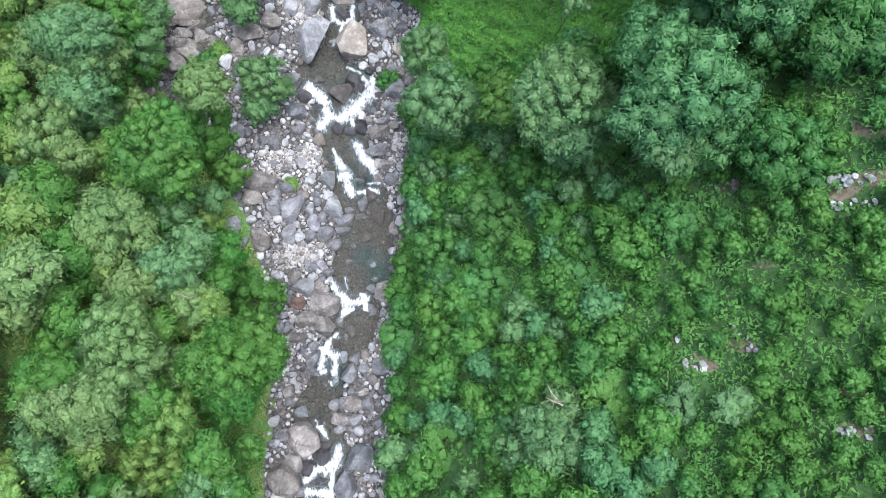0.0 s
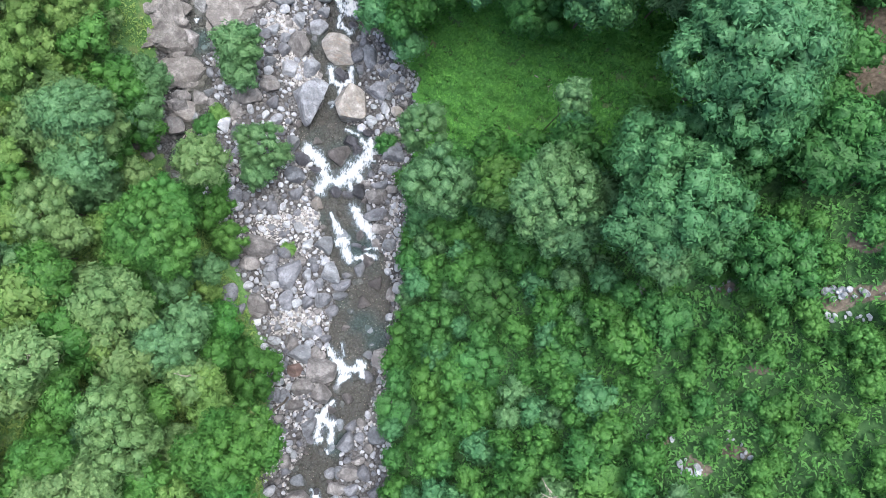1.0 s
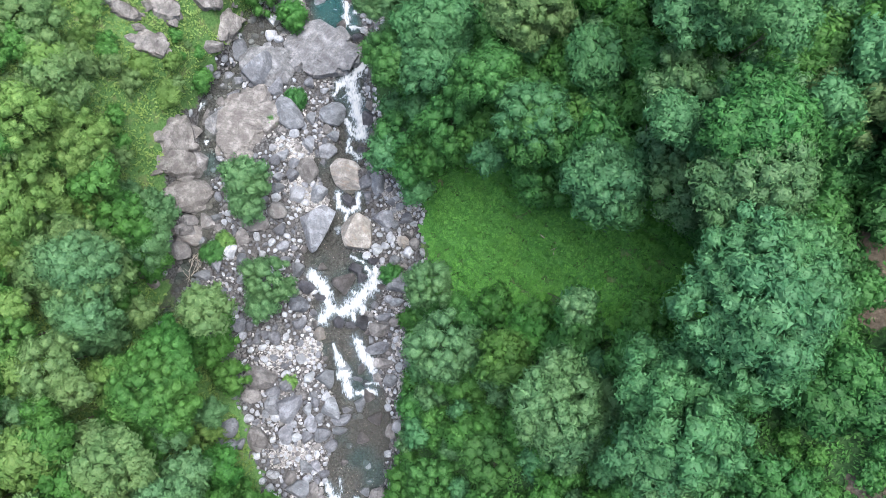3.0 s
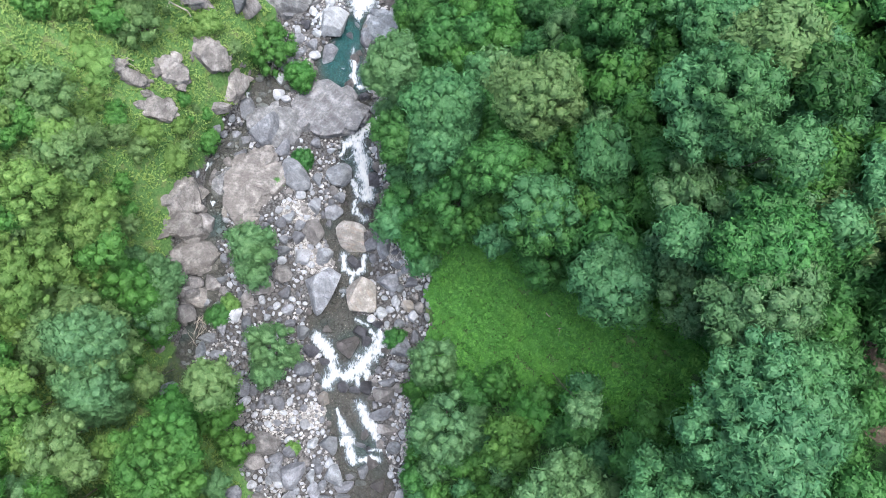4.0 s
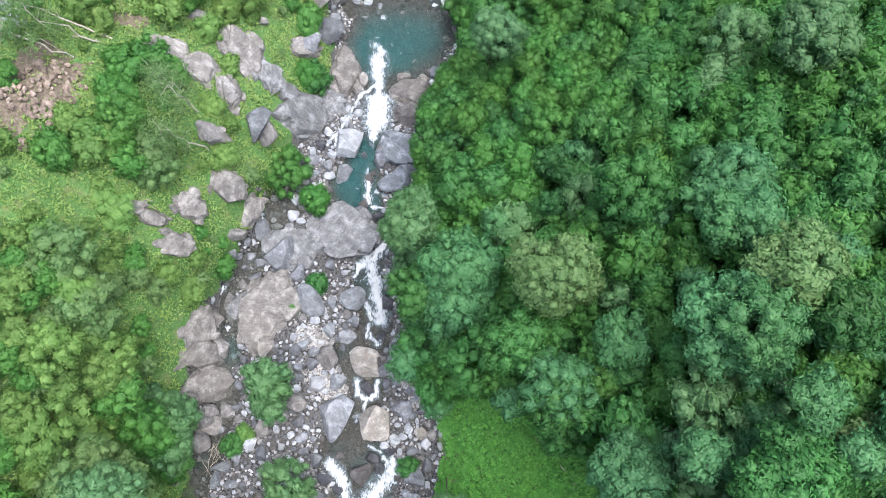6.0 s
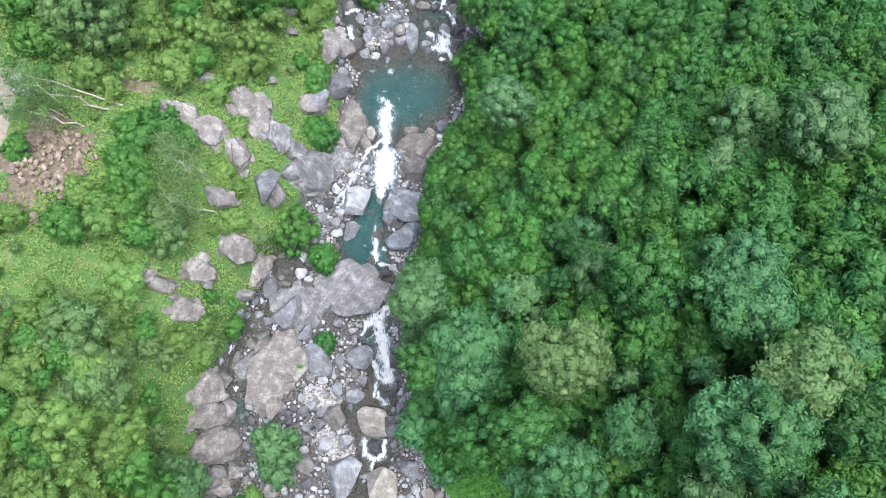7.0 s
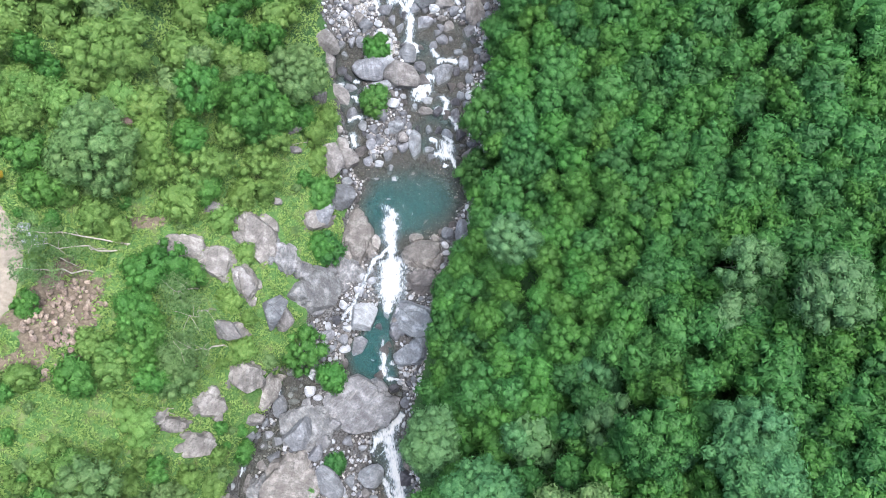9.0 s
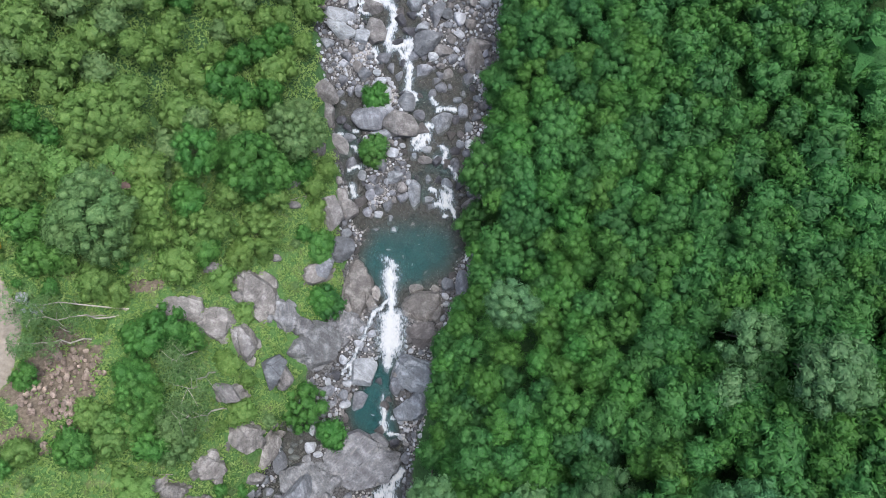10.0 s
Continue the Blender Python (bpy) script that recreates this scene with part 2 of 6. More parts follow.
ROCK = {
    "grey": rock_material("rock_grey", (0.07, 0.074, 0.082), (0.165, 0.173, 0.188), (0.235, 0.248, 0.265)),
    "brown": rock_material("rock_brown_grey", (0.072, 0.067, 0.064), (0.17, 0.161, 0.156), (0.25, 0.241, 0.234)),
    "pale": rock_material("rock_pale", (0.17, 0.178, 0.19), (0.3, 0.314, 0.33), (0.37, 0.387, 0.41)),
    "tan": rock_material("rock_tan", (0.13, 0.118, 0.104), (0.245, 0.23, 0.21), (0.34, 0.325, 0.305), streak=(0.27, 0.19, 0.13)),
    "dark": rock_material("rock_dark_brown", (0.0381, 0.0355, 0.0353), (0.0859, 0.0806, 0.0798), (0.14, 0.129, 0.128), 0.6),
    "wet": rock_material("rock_wet", (0.0191, 0.0191, 0.0228), (0.0413, 0.0423, 0.05), (0.0823, 0.0851, 0.095), 0.35),
    "blue": rock_material("rock_blue_grey", (0.068, 0.074, 0.084), (0.13, 0.142, 0.158), (0.205, 0.222, 0.242)),
    "rubble": rock_material("rock_rubble", (0.11, 0.08, 0.062), (0.235, 0.18, 0.145), (0.34, 0.275, 0.225)),
    "red": rock_material("rock_red_brown", (0.0699, 0.0511, 0.0457), (0.14, 0.095, 0.0821), (0.197, 0.15, 0.132)),
}


def bark_material(name, a, b):
    k = Mat(name, 0.85)
    col = k.ramp(k.noise(6, 5, 0.7, stretch=(1, 1, 0.25)), (0.35, a), (0.65, b))
    k.bump(k.noise(20, 4), 0.5, 0.02)
    return k.done(col)


BARK = bark_material("bark_brown", (0.045, 0.04, 0.034), (0.12, 0.108, 0.092))
BIRCH = bark_material("bark_pale", (0.22, 0.21, 0.185), (0.42, 0.405, 0.37))
DEADWOOD = bark_material("dead_wood", (0.16, 0.15, 0.135), (0.34, 0.32, 0.29))


def ground_material():
    """Forest floor, darkened for the wood's shade, and grass on the slopes, silt and gravel in the stream bed, bare
    earth and a gravel track; mixed by the mesh's cover attribute.
    """
    k = Mat("ground_cover", 0.95, 0.15)
    at = k.n.new("ShaderNodeAttribute")
    at.attribute_name = "cover"
    sep = k.n.new("ShaderNodeSeparateColor")
    k.link(at.outputs["Color"], sep.inputs["Color"])
    ragged = k.noise(2.5, 5, 0.7)
    grass = k.ramp(k.noise(5, 6, 0.75), (0.3, (0.022, 0.06, 0.018)), (0.5, (0.055, 0.125, 0.038)), (0.75, (0.12, 0.2, 0.075)))
    grass = k.mix(k.ramp(k.noise(1.1, 4), (0.52, (0, 0, 0)), (0.7, (0.7, 0.7, 0.7))), grass, (0.14, 0.15, 0.075))
    # darker floor green, with the shade under closed wood painted in
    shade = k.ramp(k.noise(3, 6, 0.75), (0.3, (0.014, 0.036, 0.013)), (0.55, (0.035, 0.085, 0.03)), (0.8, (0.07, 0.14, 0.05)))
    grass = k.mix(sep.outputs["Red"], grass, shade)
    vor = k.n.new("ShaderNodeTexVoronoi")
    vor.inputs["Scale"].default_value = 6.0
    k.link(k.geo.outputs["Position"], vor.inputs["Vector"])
    # pebble colour falls to near black, painting the shade of the crevices
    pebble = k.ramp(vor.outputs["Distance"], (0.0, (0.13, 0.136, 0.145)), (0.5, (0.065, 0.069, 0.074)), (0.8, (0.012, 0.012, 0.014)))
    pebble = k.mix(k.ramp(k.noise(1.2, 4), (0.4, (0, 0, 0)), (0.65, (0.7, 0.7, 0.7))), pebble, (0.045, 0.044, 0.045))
    soil = k.ramp(k.noise(4, 6, 0.7), (0.3, (0.05, 0.042, 0.034)), (0.55, (0.12, 0.103, 0.083)), (0.75, (0.21, 0.187, 0.155)))

    def soft(channel):
        add = k.n.new("ShaderNodeMath")
        add.operation = "ADD"
        k.link(channel, add.inputs[0])
        k.link(ragged, add.inputs[1])
        return k.ramp(add.outputs[0], (0.9, (0, 0, 0)), (1.05, (1, 1, 1)))

    col = k.mix(soft(sep.outputs["Blue"]), grass, soil)
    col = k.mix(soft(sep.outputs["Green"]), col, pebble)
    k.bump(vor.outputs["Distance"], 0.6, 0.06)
    return k.done(col)


def water_material():
    """Clear shallow water that turns turquoise and milky with its depth."""
    k = Mat("stream_water", 0.12, 0.1)
    k.b.inputs["IOR"].default_value = 1.33
    at = k.n.new("ShaderNodeAttribute")
    at.attribute_name = "deep"
    deep = k.ramp(at.outputs["Fac"], (0.0, (0, 0, 0)), (1.0, (1, 1, 1)))
    cloud = k.noise(0.9, 4)
    low = k.mix(cloud, (0.045, 0.048, 0.047), (0.08, 0.082, 0.079))
    k.done(k.mix(deep, low, k.mix(cloud, (0.01, 0.048, 0.052), (0.026, 0.085, 0.09))))
    h = k.mix(0.5, k.noise(2.2, 4, 0.6, stretch=(1.6, 0.7, 1)), k.noise(9, 3, 0.6, stretch=(1.6, 0.8, 1)))
    k.bump(h, 0.35, 0.08)
    see = k.n.new("ShaderNodeBsdfTransparent")
    k.link(k.mix(deep, (0.84, 0.87, 0.83), (0.36, 0.68, 0.66)), see.inputs["Color"])
    both = k.n.new("ShaderNodeMixShader")
    k.link(k.mix(deep, (0.42, 0.42, 0.42), (0.66, 0.66, 0.66)), both.inputs[0])
    k.link(see.outputs[0], both.inputs[1])
    k.link(k.b.outputs[0], both.inputs[2])
    k.link(both.outputs[0], k.n["Material Output"].inputs["Surface"])
    return k.m


WATER = water_material()


def foam_material():
    """White water: dense in the middle of a stroke, torn into streaks and flecks at its edge."""
    k = Mat("foam", 0.7, 0.3)
    at = k.n.new("ShaderNodeAttribute")
    at.attribute_name = "thick"
    fine = k.noise(7, 4, 0.6, stretch=(1.8, 0.45, 0.6), turn=(0, 0, 0.2))
    lumps = k.noise(2.6, 4, 0.6, stretch=(1.2, 0.7, 1), turn=(0, 0, 0))
    total = at.outputs["Fac"]
    for part_noise, gain in ((fine, 1.1), (lumps, 0.9)):
        mul = k.n.new("ShaderNodeMath")
        mul.operation = "MULTIPLY_ADD"
        mul.inputs[1].default_value = gain
        k.link(part_noise, mul.inputs[0])
        k.link(total, mul.inputs[2])
        total = mul.outputs[0]
    k.done(k.ramp(total, (0.2, (0.07, 0.12, 0.15)), (0.5, (0.15, 0.205, 0.245)), (0.75, (0.29, 0.325, 0.36)), (1.1, (0.37, 0.395, 0.42))))
    k.link(k.ramp(total, (0.22, (0, 0, 0)), (0.45, (0.22, 0.22, 0.22)), (0.6, (0.55, 0.55, 0.55)), (0.82, (0.97, 0.97, 0.97))), k.b.inputs["Alpha"])
    k.bump(k.noise(9, 4), 0.6, 0.1)
    return k.m


FOAM_MAT = foam_material()
GROUND = ground_material()

# ---- helpers for meshes ----


def mesh_of(name, verts, faces, mat, smooth=False):
    me = bpy.data.meshes.new(name)
    me.from_pydata(verts.tolist() if isinstance(verts, np.ndarray) else verts, [], faces.tolist() if isinstance(faces, np.ndarray) else faces)
    me.materials.append(mat)
    if smooth:
        me.polygons.foreach_set("use_smooth", [True] * len(me.polygons))
    me.update()
    return me


def sheet(name, xs, ys, height, mat, keep=None):
    """A grid draped over a height function; keep chooses the cells."""
    gx, gy = np.meshgrid(xs, ys)
    gz = height(gx, gy)
    nx, ny = len(xs), len(ys)
    v = np.stack([gx, gy, gz], -1).reshape(-1, 3)
    i = np.arange((ny - 1) * (nx - 1))
    a = (i // (nx - 1)) * nx + i % (nx - 1)
    f = np.stack([a, a + 1, a + nx + 1, a + nx], 1)
    if keep is not None:
        ok = keep(v[:, 0], v[:, 1])
        f = f[ok[f].any(1)]
        used = np.unique(f)
        back = np.full(len(v), -1)
        back[used] = np.arange(len(used))
        v, f = v[used], back[f]
    return mesh_of(name, v, f, mat, True)


def part(name, me, parent, label=""):
    ob = new(name, me)
    ob.parent = parent
    return tagged(ob, label)


# ---- ground: one sheet from the stream bed to the horizon ----
far = np.array([3, 8, 16, 30, 55, 100, 180, 320, 560.0])
xs = np.concatenate([-42 - far[::-1], np.arange(-42, 40.1, 0.5), 40 + far])
ys = np.concatenate([-28 - far[::-1], np.arange(-28, 88.1, 0.5), 88 + far])

BARE = [(18.5, 2.1, 1.4, 0.35), (18.0, 1.3, 0.9, 0.3), (19.2, 4.2, 0.8, 0.4), (18.5, 7.0, 1.2, 0.5), (20.7, 15.1, 0.6, 0.8), (20.7, 11.9, 0.6, 1.2), (21.0, 9.4, 1.8, 0.5), (20.8, 8.4, 1.6, 0.35), (22.2, 13.4, 1.3, 2.2), (21.5, 2.5, 2.6, 0.7), (22, 0.6, 2.0, 0.6), (-29.3, 41, 2.4, 2.8), (-30.3, 37.2, 1.4, 0.9), (-25, 56.5, 1.0, 0.5), (-25.5, 46.8, 1.3, 0.6), (-22.5, 36.0, 1.2, 0.8), (10.8, -5.5, 0.5, 0.3), (12.1, -6.4, 0.6, 0.4), (13.7, -5.4, 0.7, 0.4), (16.7, -6.9, 0.7, 0.3), (16.6, -8.6, 0.7, 0.3), (15, -1.7, 0.7, 0.4), (14.2, 2.2, 0.6, 0.3)]
TRACK = [(-37.8, 33.0), (-34.9, 35.6), (-33.4, 38.6), (-32.8, 41.6), (-33.2, 44.6), (-34.7, 47.4), (-37.8, 50.0)]


def track_cover(x, y):
    line = [(px, py, 1.2) for px, py in TRACK]
    return along(x, y, line)


def cover(x, y):
    """Shares of gravel bed and of bare earth."""
    d = np.maximum(x - right_edge(y), left_edge(y) - x)
    bed = step(0.9, -0.5, d + 0.5 * wobble(x, y, 1.1, 1.0))
    soil = np.zeros_like(x)
    for bx, by, rx, ry in BARE:
        soil = np.maximum(soil, step(1.3, 0.5, np.hypot((x - bx) / rx, (y - by) / ry) + 0.45 * wobble(x, y, 0.9, 3.0)))
    return bed, soil


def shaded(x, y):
    """Where the shade of closed wood is put into the floor's colour: the whole far slope, and all that lies outside the
    open bank.
    """
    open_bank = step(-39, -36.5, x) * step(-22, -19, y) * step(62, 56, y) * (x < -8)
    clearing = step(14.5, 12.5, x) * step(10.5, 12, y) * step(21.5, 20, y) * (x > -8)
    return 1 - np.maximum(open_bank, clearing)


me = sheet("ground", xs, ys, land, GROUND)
co = np.empty(len(me.vertices) * 3)
me.vertices.foreach_get("co", co)
co = co.reshape(-1, 3)
bed, soil = cover(co[:, 0], co[:, 1])
att = me.attributes.new("cover", "FLOAT_COLOR", "POINT")
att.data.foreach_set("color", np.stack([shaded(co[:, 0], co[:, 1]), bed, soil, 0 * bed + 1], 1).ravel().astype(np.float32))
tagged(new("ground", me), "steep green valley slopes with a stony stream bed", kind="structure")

# ---- water ----


def main_water(x, y):
    return level(y) + 0.03 * wobble(x, y, 0.8, 3.0) + 0.02 * wobble(x, y, 0.35, 5.0)


def in_main(x, y):
    return (wetness(x, y)[0] > 0.02) & ~in_pool(x, y)


def in_pool(x, y):
    big = (y > 45.6) & (y < 52.4 + 0.7 * wobble(x, y, 1.5, 2.0)) & (wetness(x, y)[0] > 0.02)
    small = (y > 32.4) & (y < 39.9) & (x > -12.5) & (wetness(x, y)[0] > 0.02)
    return big | small


def side_water(x, y):
    return side_level(y) + 0.02 * wobble(x, y, 0.6, 3.0)


def depth(x, y):
    """Share of deep water: the two pools, and a little in the calmer reaches."""
    wave = 0.5 * wobble(x, y, 1.3, 2.0)
    big = step(45.0, 46.6, y + wave) * step(53.6, 49.4, y + 1.2 * wave)
    small = step(32.2, 33.8, y + wave) * step(40.4, 39.0, y) * step(-13.0, -12.0, x)
    return np.maximum(np.maximum(big, small) * step(1.12, 0.5, along(x, y, MAIN_B) + 0.12 * wave), 0.45 * step(0.0, 0.8, wobble(x, y, 2.2, 7.0)))


def water(name, height, keep, label):
    me = sheet(name, np.arange(-24, 6, 0.2), np.arange(-27, 87, 0.2), height, WATER, keep)
    co = np.empty(len(me.vertices) * 3)
    me.vertices.foreach_get("co", co)
    co = co.reshape(-1, 3)
    me.attributes.new("deep", "FLOAT", "POINT").data.foreach_set("value", depth(co[:, 0], co[:, 1]).astype(np.float32))
    tagged(new(name, me), label, kind="structure")


water("stream", main_water, in_main, "shallow clear mountain stream over stones")
water("plunge_pool", main_water, in_pool, "turquoise pools below the falls")
water("side_stream", side_water, lambda x, y: wetness(x, y)[1] > 0.02, "narrow dark side branch between slabs")

# strokes of white water: from x, y to x, y, and half width
FOAM, FALLS, SIDE_FOAM = [], [], []
FOAM += [(-8.4, -2.5, -8.3, -3.0, 0.11, 1.00), (-8.2, -2.9, -7.7, -3.6, 0.19, 1.00), (-7.7, -3.6, -7.2, -4.5, 0.29, 1.00), (-7.5, -4.9, -6.9, -4.8, 0.19, 1.00), (-6.9, -4.4, -6.1, -4.0, 0.29, 1.00), (-6.1, -4.0, -5.8, -4.7, 0.19, 1.00), (-6.2, -3.7, -5.6, -4.0, 0.13, 1.00), (-7.3, -2.5, -7.2, -3.2, 0.13, 0.80), (-8.0, -6.5, -8.6, -7.1, 0.18, 1.00), (-8.6, -7.1, -9.1, -7.7, 0.23, 1.00), (-9.1, -7.7, -8.9, -8.1, 0.21, 1.00), (-8.3, -7.8, -8.1, -9.0, 0.23, 1.00), (-9.1, -8.3, -9.1, -8.9, 0.16, 1.00), (-8.9, -7.5, -8.0, -7.9, 0.23, 1.00)]
FOAM += [(-9.1, -9.2, -8.9, -9.1, 0.18, 1.00), (-8.5, -9.6, -8.3, -9.9, 0.13, 0.80), (-9.2, -12.6, -8.8, -13.2, 0.18, 1.00), (-9.4, -12.2, -9.1, -12.8, 0.15, 0.80), (-7.8, -14.1, -7.9, -14.8, 0.30, 1.00), (-7.9, -14.8, -8.4, -15.3, 0.30, 1.00), (-8.2, -15.4, -8.3, -16.3, 0.17, 1.00), (-9.3, -15.4, -9.9, -15.9, 0.25, 1.00), (-9.0, -15.2, -8.8, -15.6, 0.17, 1.00), (-10.0, -16.8, -8.4, -16.9, 0.30, 1.00), (-8.3, -16.2, -8.3, -16.9, 0.12, 1.00)]
FOAM += [(-8.2, 19.0, -8.0, 18.1, 0.25, 1.00), (-8.0, 18.1, -7.5, 17.5, 0.21, 1.00), (-7.5, 17.5, -6.7, 18.0, 0.25, 1.00), (-6.7, 18.0, -6.5, 19.0, 0.18, 1.00), (-7.5, 17.4, -7.5, 16.6, 0.14, 1.00), (-7.5, 16.6, -8.1, 16.0, 0.21, 0.80), (-6.8, 21.9, -6.4, 22.2, 0.22, 0.80), (-10.2, 12.6, -9.4, 11.9, 0.38, 1.00), (-9.4, 11.9, -8.8, 11.1, 0.31, 1.00), (-8.8, 10.9, -8.5, 10.2, 0.27, 1.00), (-8.5, 10.2, -9.0, 9.2, 0.41, 1.00), (-9.0, 9.2, -8.7, 8.8, 0.20, 0.90), (-8.5, 9.9, -7.4, 9.7, 0.31, 1.00), (-7.4, 9.8, -6.4, 10.6, 0.48, 1.00), (-6.4, 10.6, -5.6, 11.4, 0.55, 1.00)]
FOAM += [(-5.6, 11.4, -5.1, 12.2, 0.49, 1.00), (-5.1, 12.2, -5.0, 13.1, 0.28, 1.00), (-5.4, 12.7, -5.8, 13.2, 0.14, 1.00), (-6.0, 10.1, -5.6, 9.3, 0.24, 1.00), (-6.7, 9.6, -6.7, 9.1, 0.17, 1.00), (-7.0, 14.0, -6.1, 13.7, 0.18, 0.80), (-6.3, 7.6, -6.0, 6.9, 0.34, 1.00), (-6.0, 6.9, -5.5, 6.2, 0.37, 1.00), (-5.5, 6.2, -5.0, 5.8, 0.30, 1.00), (-5.1, 5.8, -4.8, 4.8, 0.20, 1.00), (-8.1, 7.3, -7.8, 6.5, 0.10, 1.00), (-7.8, 6.5, -7.2, 5.6, 0.20, 1.00), (-7.2, 5.6, -7.6, 5.1, 0.20, 1.00), (-7.2, 5.4, -6.7, 3.8, 0.26, 1.00), (-6.2, 4.0, -4.8, 3.9, 0.16, 1.00)]
FOAM += [(-5.5, 4.5, -4.2, 4.4, 0.13, 0.80)]
FOAM += [(-8.1, 36.7, -8.0, 35.9, 0.29, 0.80), (-8.0, 35.9, -7.9, 34.0, 0.25, 1.00), (-7.2, 34.8, -7.1, 34.7, 0.08, 1.00), (-6.5, 30.3, -7.1, 29.3, 0.29, 1.00), (-7.1, 29.3, -7.7, 28.9, 0.41, 1.00), (-7.7, 28.9, -8.5, 28.5, 0.29, 1.00), (-8.5, 28.5, -8.9, 27.6, 0.12, 1.00), (-8.7, 27.1, -7.6, 27.5, 0.08, 0.80), (-7.5, 28.6, -7.1, 27.1, 0.40, 1.00), (-7.1, 27.1, -6.8, 25.8, 0.52, 1.00), (-6.8, 25.8, -6.4, 24.2, 0.52, 1.00), (-6.4, 24.2, -6.7, 23.8, 0.28, 1.00), (-7.7, 25.4, -7.5, 24.8, 0.12, 1.00), (-7.5, 24.8, -7.2, 24.0, 0.16, 1.00), (-10.0, 26.8, -10.0, 25.8, 0.16, 1.00)]
FOAM += [(-9.6, 25.6, -9.5, 24.7, 0.12, 1.00), (-9.5, 24.7, -9.9, 24.4, 0.10, 1.00), (-7.4, 23.5, -7.6, 22.8, 0.12, 1.00), (-7.2, 22.8, -6.8, 22.2, 0.12, 1.00)]
FALLS += [(-8.1, 48.6, -7.2, 47.9, 0.47, 0.75), (-7.7, 47.4, -7.7, 46.0, 0.50, 1.10), (-7.6, 46.0, -7.5, 44.6, 0.31, 1.10), (-7.5, 44.6, -7.4, 43.2, 0.18, 1.15), (-7.5, 43.0, -7.5, 41.1, 0.66, 1.25), (-7.5, 41.1, -7.6, 39.6, 0.31, 1.15), (-7.9, 44.9, -9.1, 43.8, 0.12, 1.00), (-9.1, 43.8, -9.8, 41.9, 0.12, 1.00), (-10.0, 41.6, -10.6, 40.1, 0.11, 1.00), (-10.7, 40.0, -11.5, 38.7, 0.11, 1.00), (-10.7, 39.9, -10.8, 38.7, 0.10, 1.00)]
FOAM += [(-8.0, 36.0, -7.9, 35.0, 0.21, 0.90), (-7.9, 35.0, -8.0, 33.9, 0.21, 1.00), (-7.7, 33.5, -6.6, 33.3, 0.11, 1.00), (-6.9, 34.8, -6.7, 34.7, 0.13, 0.85)]
FOAM += [(-10.6, 73.9, -11.6, 73.3, 0.25, 1.00), (-11.6, 73.3, -10.2, 72.9, 0.25, 1.00), (-10.7, 71.2, -10.0, 70.5, 0.21, 1.00), (-9.6, 74.0, -8.2, 73.8, 0.36, 1.00), (-8.2, 73.9, -7.4, 72.9, 0.39, 1.00), (-7.4, 72.9, -7.6, 71.5, 0.39, 1.00), (-7.6, 71.5, -8.3, 70.2, 0.43, 1.00), (-8.3, 70.2, -7.7, 69.2, 0.39, 1.00), (-7.7, 69.2, -5.6, 69.8, 0.46, 1.00), (-5.6, 69.8, -6.5, 68.1, 0.35, 1.00), (-6.5, 68.1, -7.0, 68.8, 0.21, 1.00), (-9.4, 69.0, -9.2, 67.7, 0.25, 1.00), (-6.1, 67.5, -6.0, 66.0, 0.35, 1.00), (-6.0, 66.0, -6.2, 65.0, 0.35, 1.00), (-6.2, 65.0, -5.5, 64.5, 0.25, 1.00)]
FOAM += [(-5.5, 64.5, -5.3, 63.9, 0.14, 1.00), (-3.9, 64.1, -3.4, 63.5, 0.21, 1.00), (-3.2, 63.0, -1.7, 63.0, 0.21, 1.00), (-4.8, 72.9, -4.1, 73.7, 0.14, 1.00), (-5.1, 72.6, -4.5, 72.9, 0.21, 1.00), (-3.0, 70.6, -2.1, 70.8, 0.14, 1.00), (-1.1, 70.2, -1.0, 69.7, 0.11, 1.00), (0.1, 66.6, 0.6, 66.1, 0.21, 1.00), (-10.3, 65.6, -9.4, 65.8, 0.11, 0.85), (-8.9, 77.7, -8.2, 73.9, 0.47, 1.00)]
FOAM += [(-5.5, 59.8, -4.8, 60.6, 0.35, 1.00), (-4.8, 60.6, -4.1, 61.4, 0.35, 1.00), (-5.2, 59.3, -4.3, 60.2, 0.42, 1.00), (-3.0, 59.3, -2.5, 58.9, 0.24, 1.00), (-2.5, 58.7, -2.7, 57.8, 0.21, 1.00), (-2.7, 57.8, -1.8, 56.9, 0.17, 1.00), (-1.7, 56.9, -1.5, 56.2, 0.14, 1.00), (-3.4, 58.3, -3.5, 57.9, 0.17, 1.00), (-3.4, 54.9, -4.1, 55.3, 0.17, 1.00), (-2.5, 54.4, -2.6, 53.8, 0.58, 1.00), (-2.7, 55.4, -2.0, 54.9, 0.27, 0.85), (-3.4, 53.8, -2.3, 53.6, 0.31, 1.00), (-2.0, 53.5, -1.7, 52.6, 0.17, 1.00), (-2.9, 52.6, -2.5, 52.5, 0.10, 1.00), (-12.6, 60.6, -12.7, 60.3, 0.17, 1.00)]
FOAM += [(-11.3, 60.8, -10.9, 60.8, 0.14, 1.00), (-11.4, 59.3, -10.9, 58.8, 0.17, 1.00), (-11.6, 57.1, -10.6, 57.4, 0.21, 1.00), (-11.4, 55.5, -11.1, 54.6, 0.24, 1.00)]
SIDE_FOAM += [(-16.7, 32.7, -16.8, 32.3, 0.10, 1.00), (-19.4, 26.5, -19.6, 26.0, 0.12, 1.00), (-18.8, 23.3, -18.7, 23.0, 0.08, 1.00), (-19.7, 23.7, -19.7, 23.1, 0.08, 1.00)]


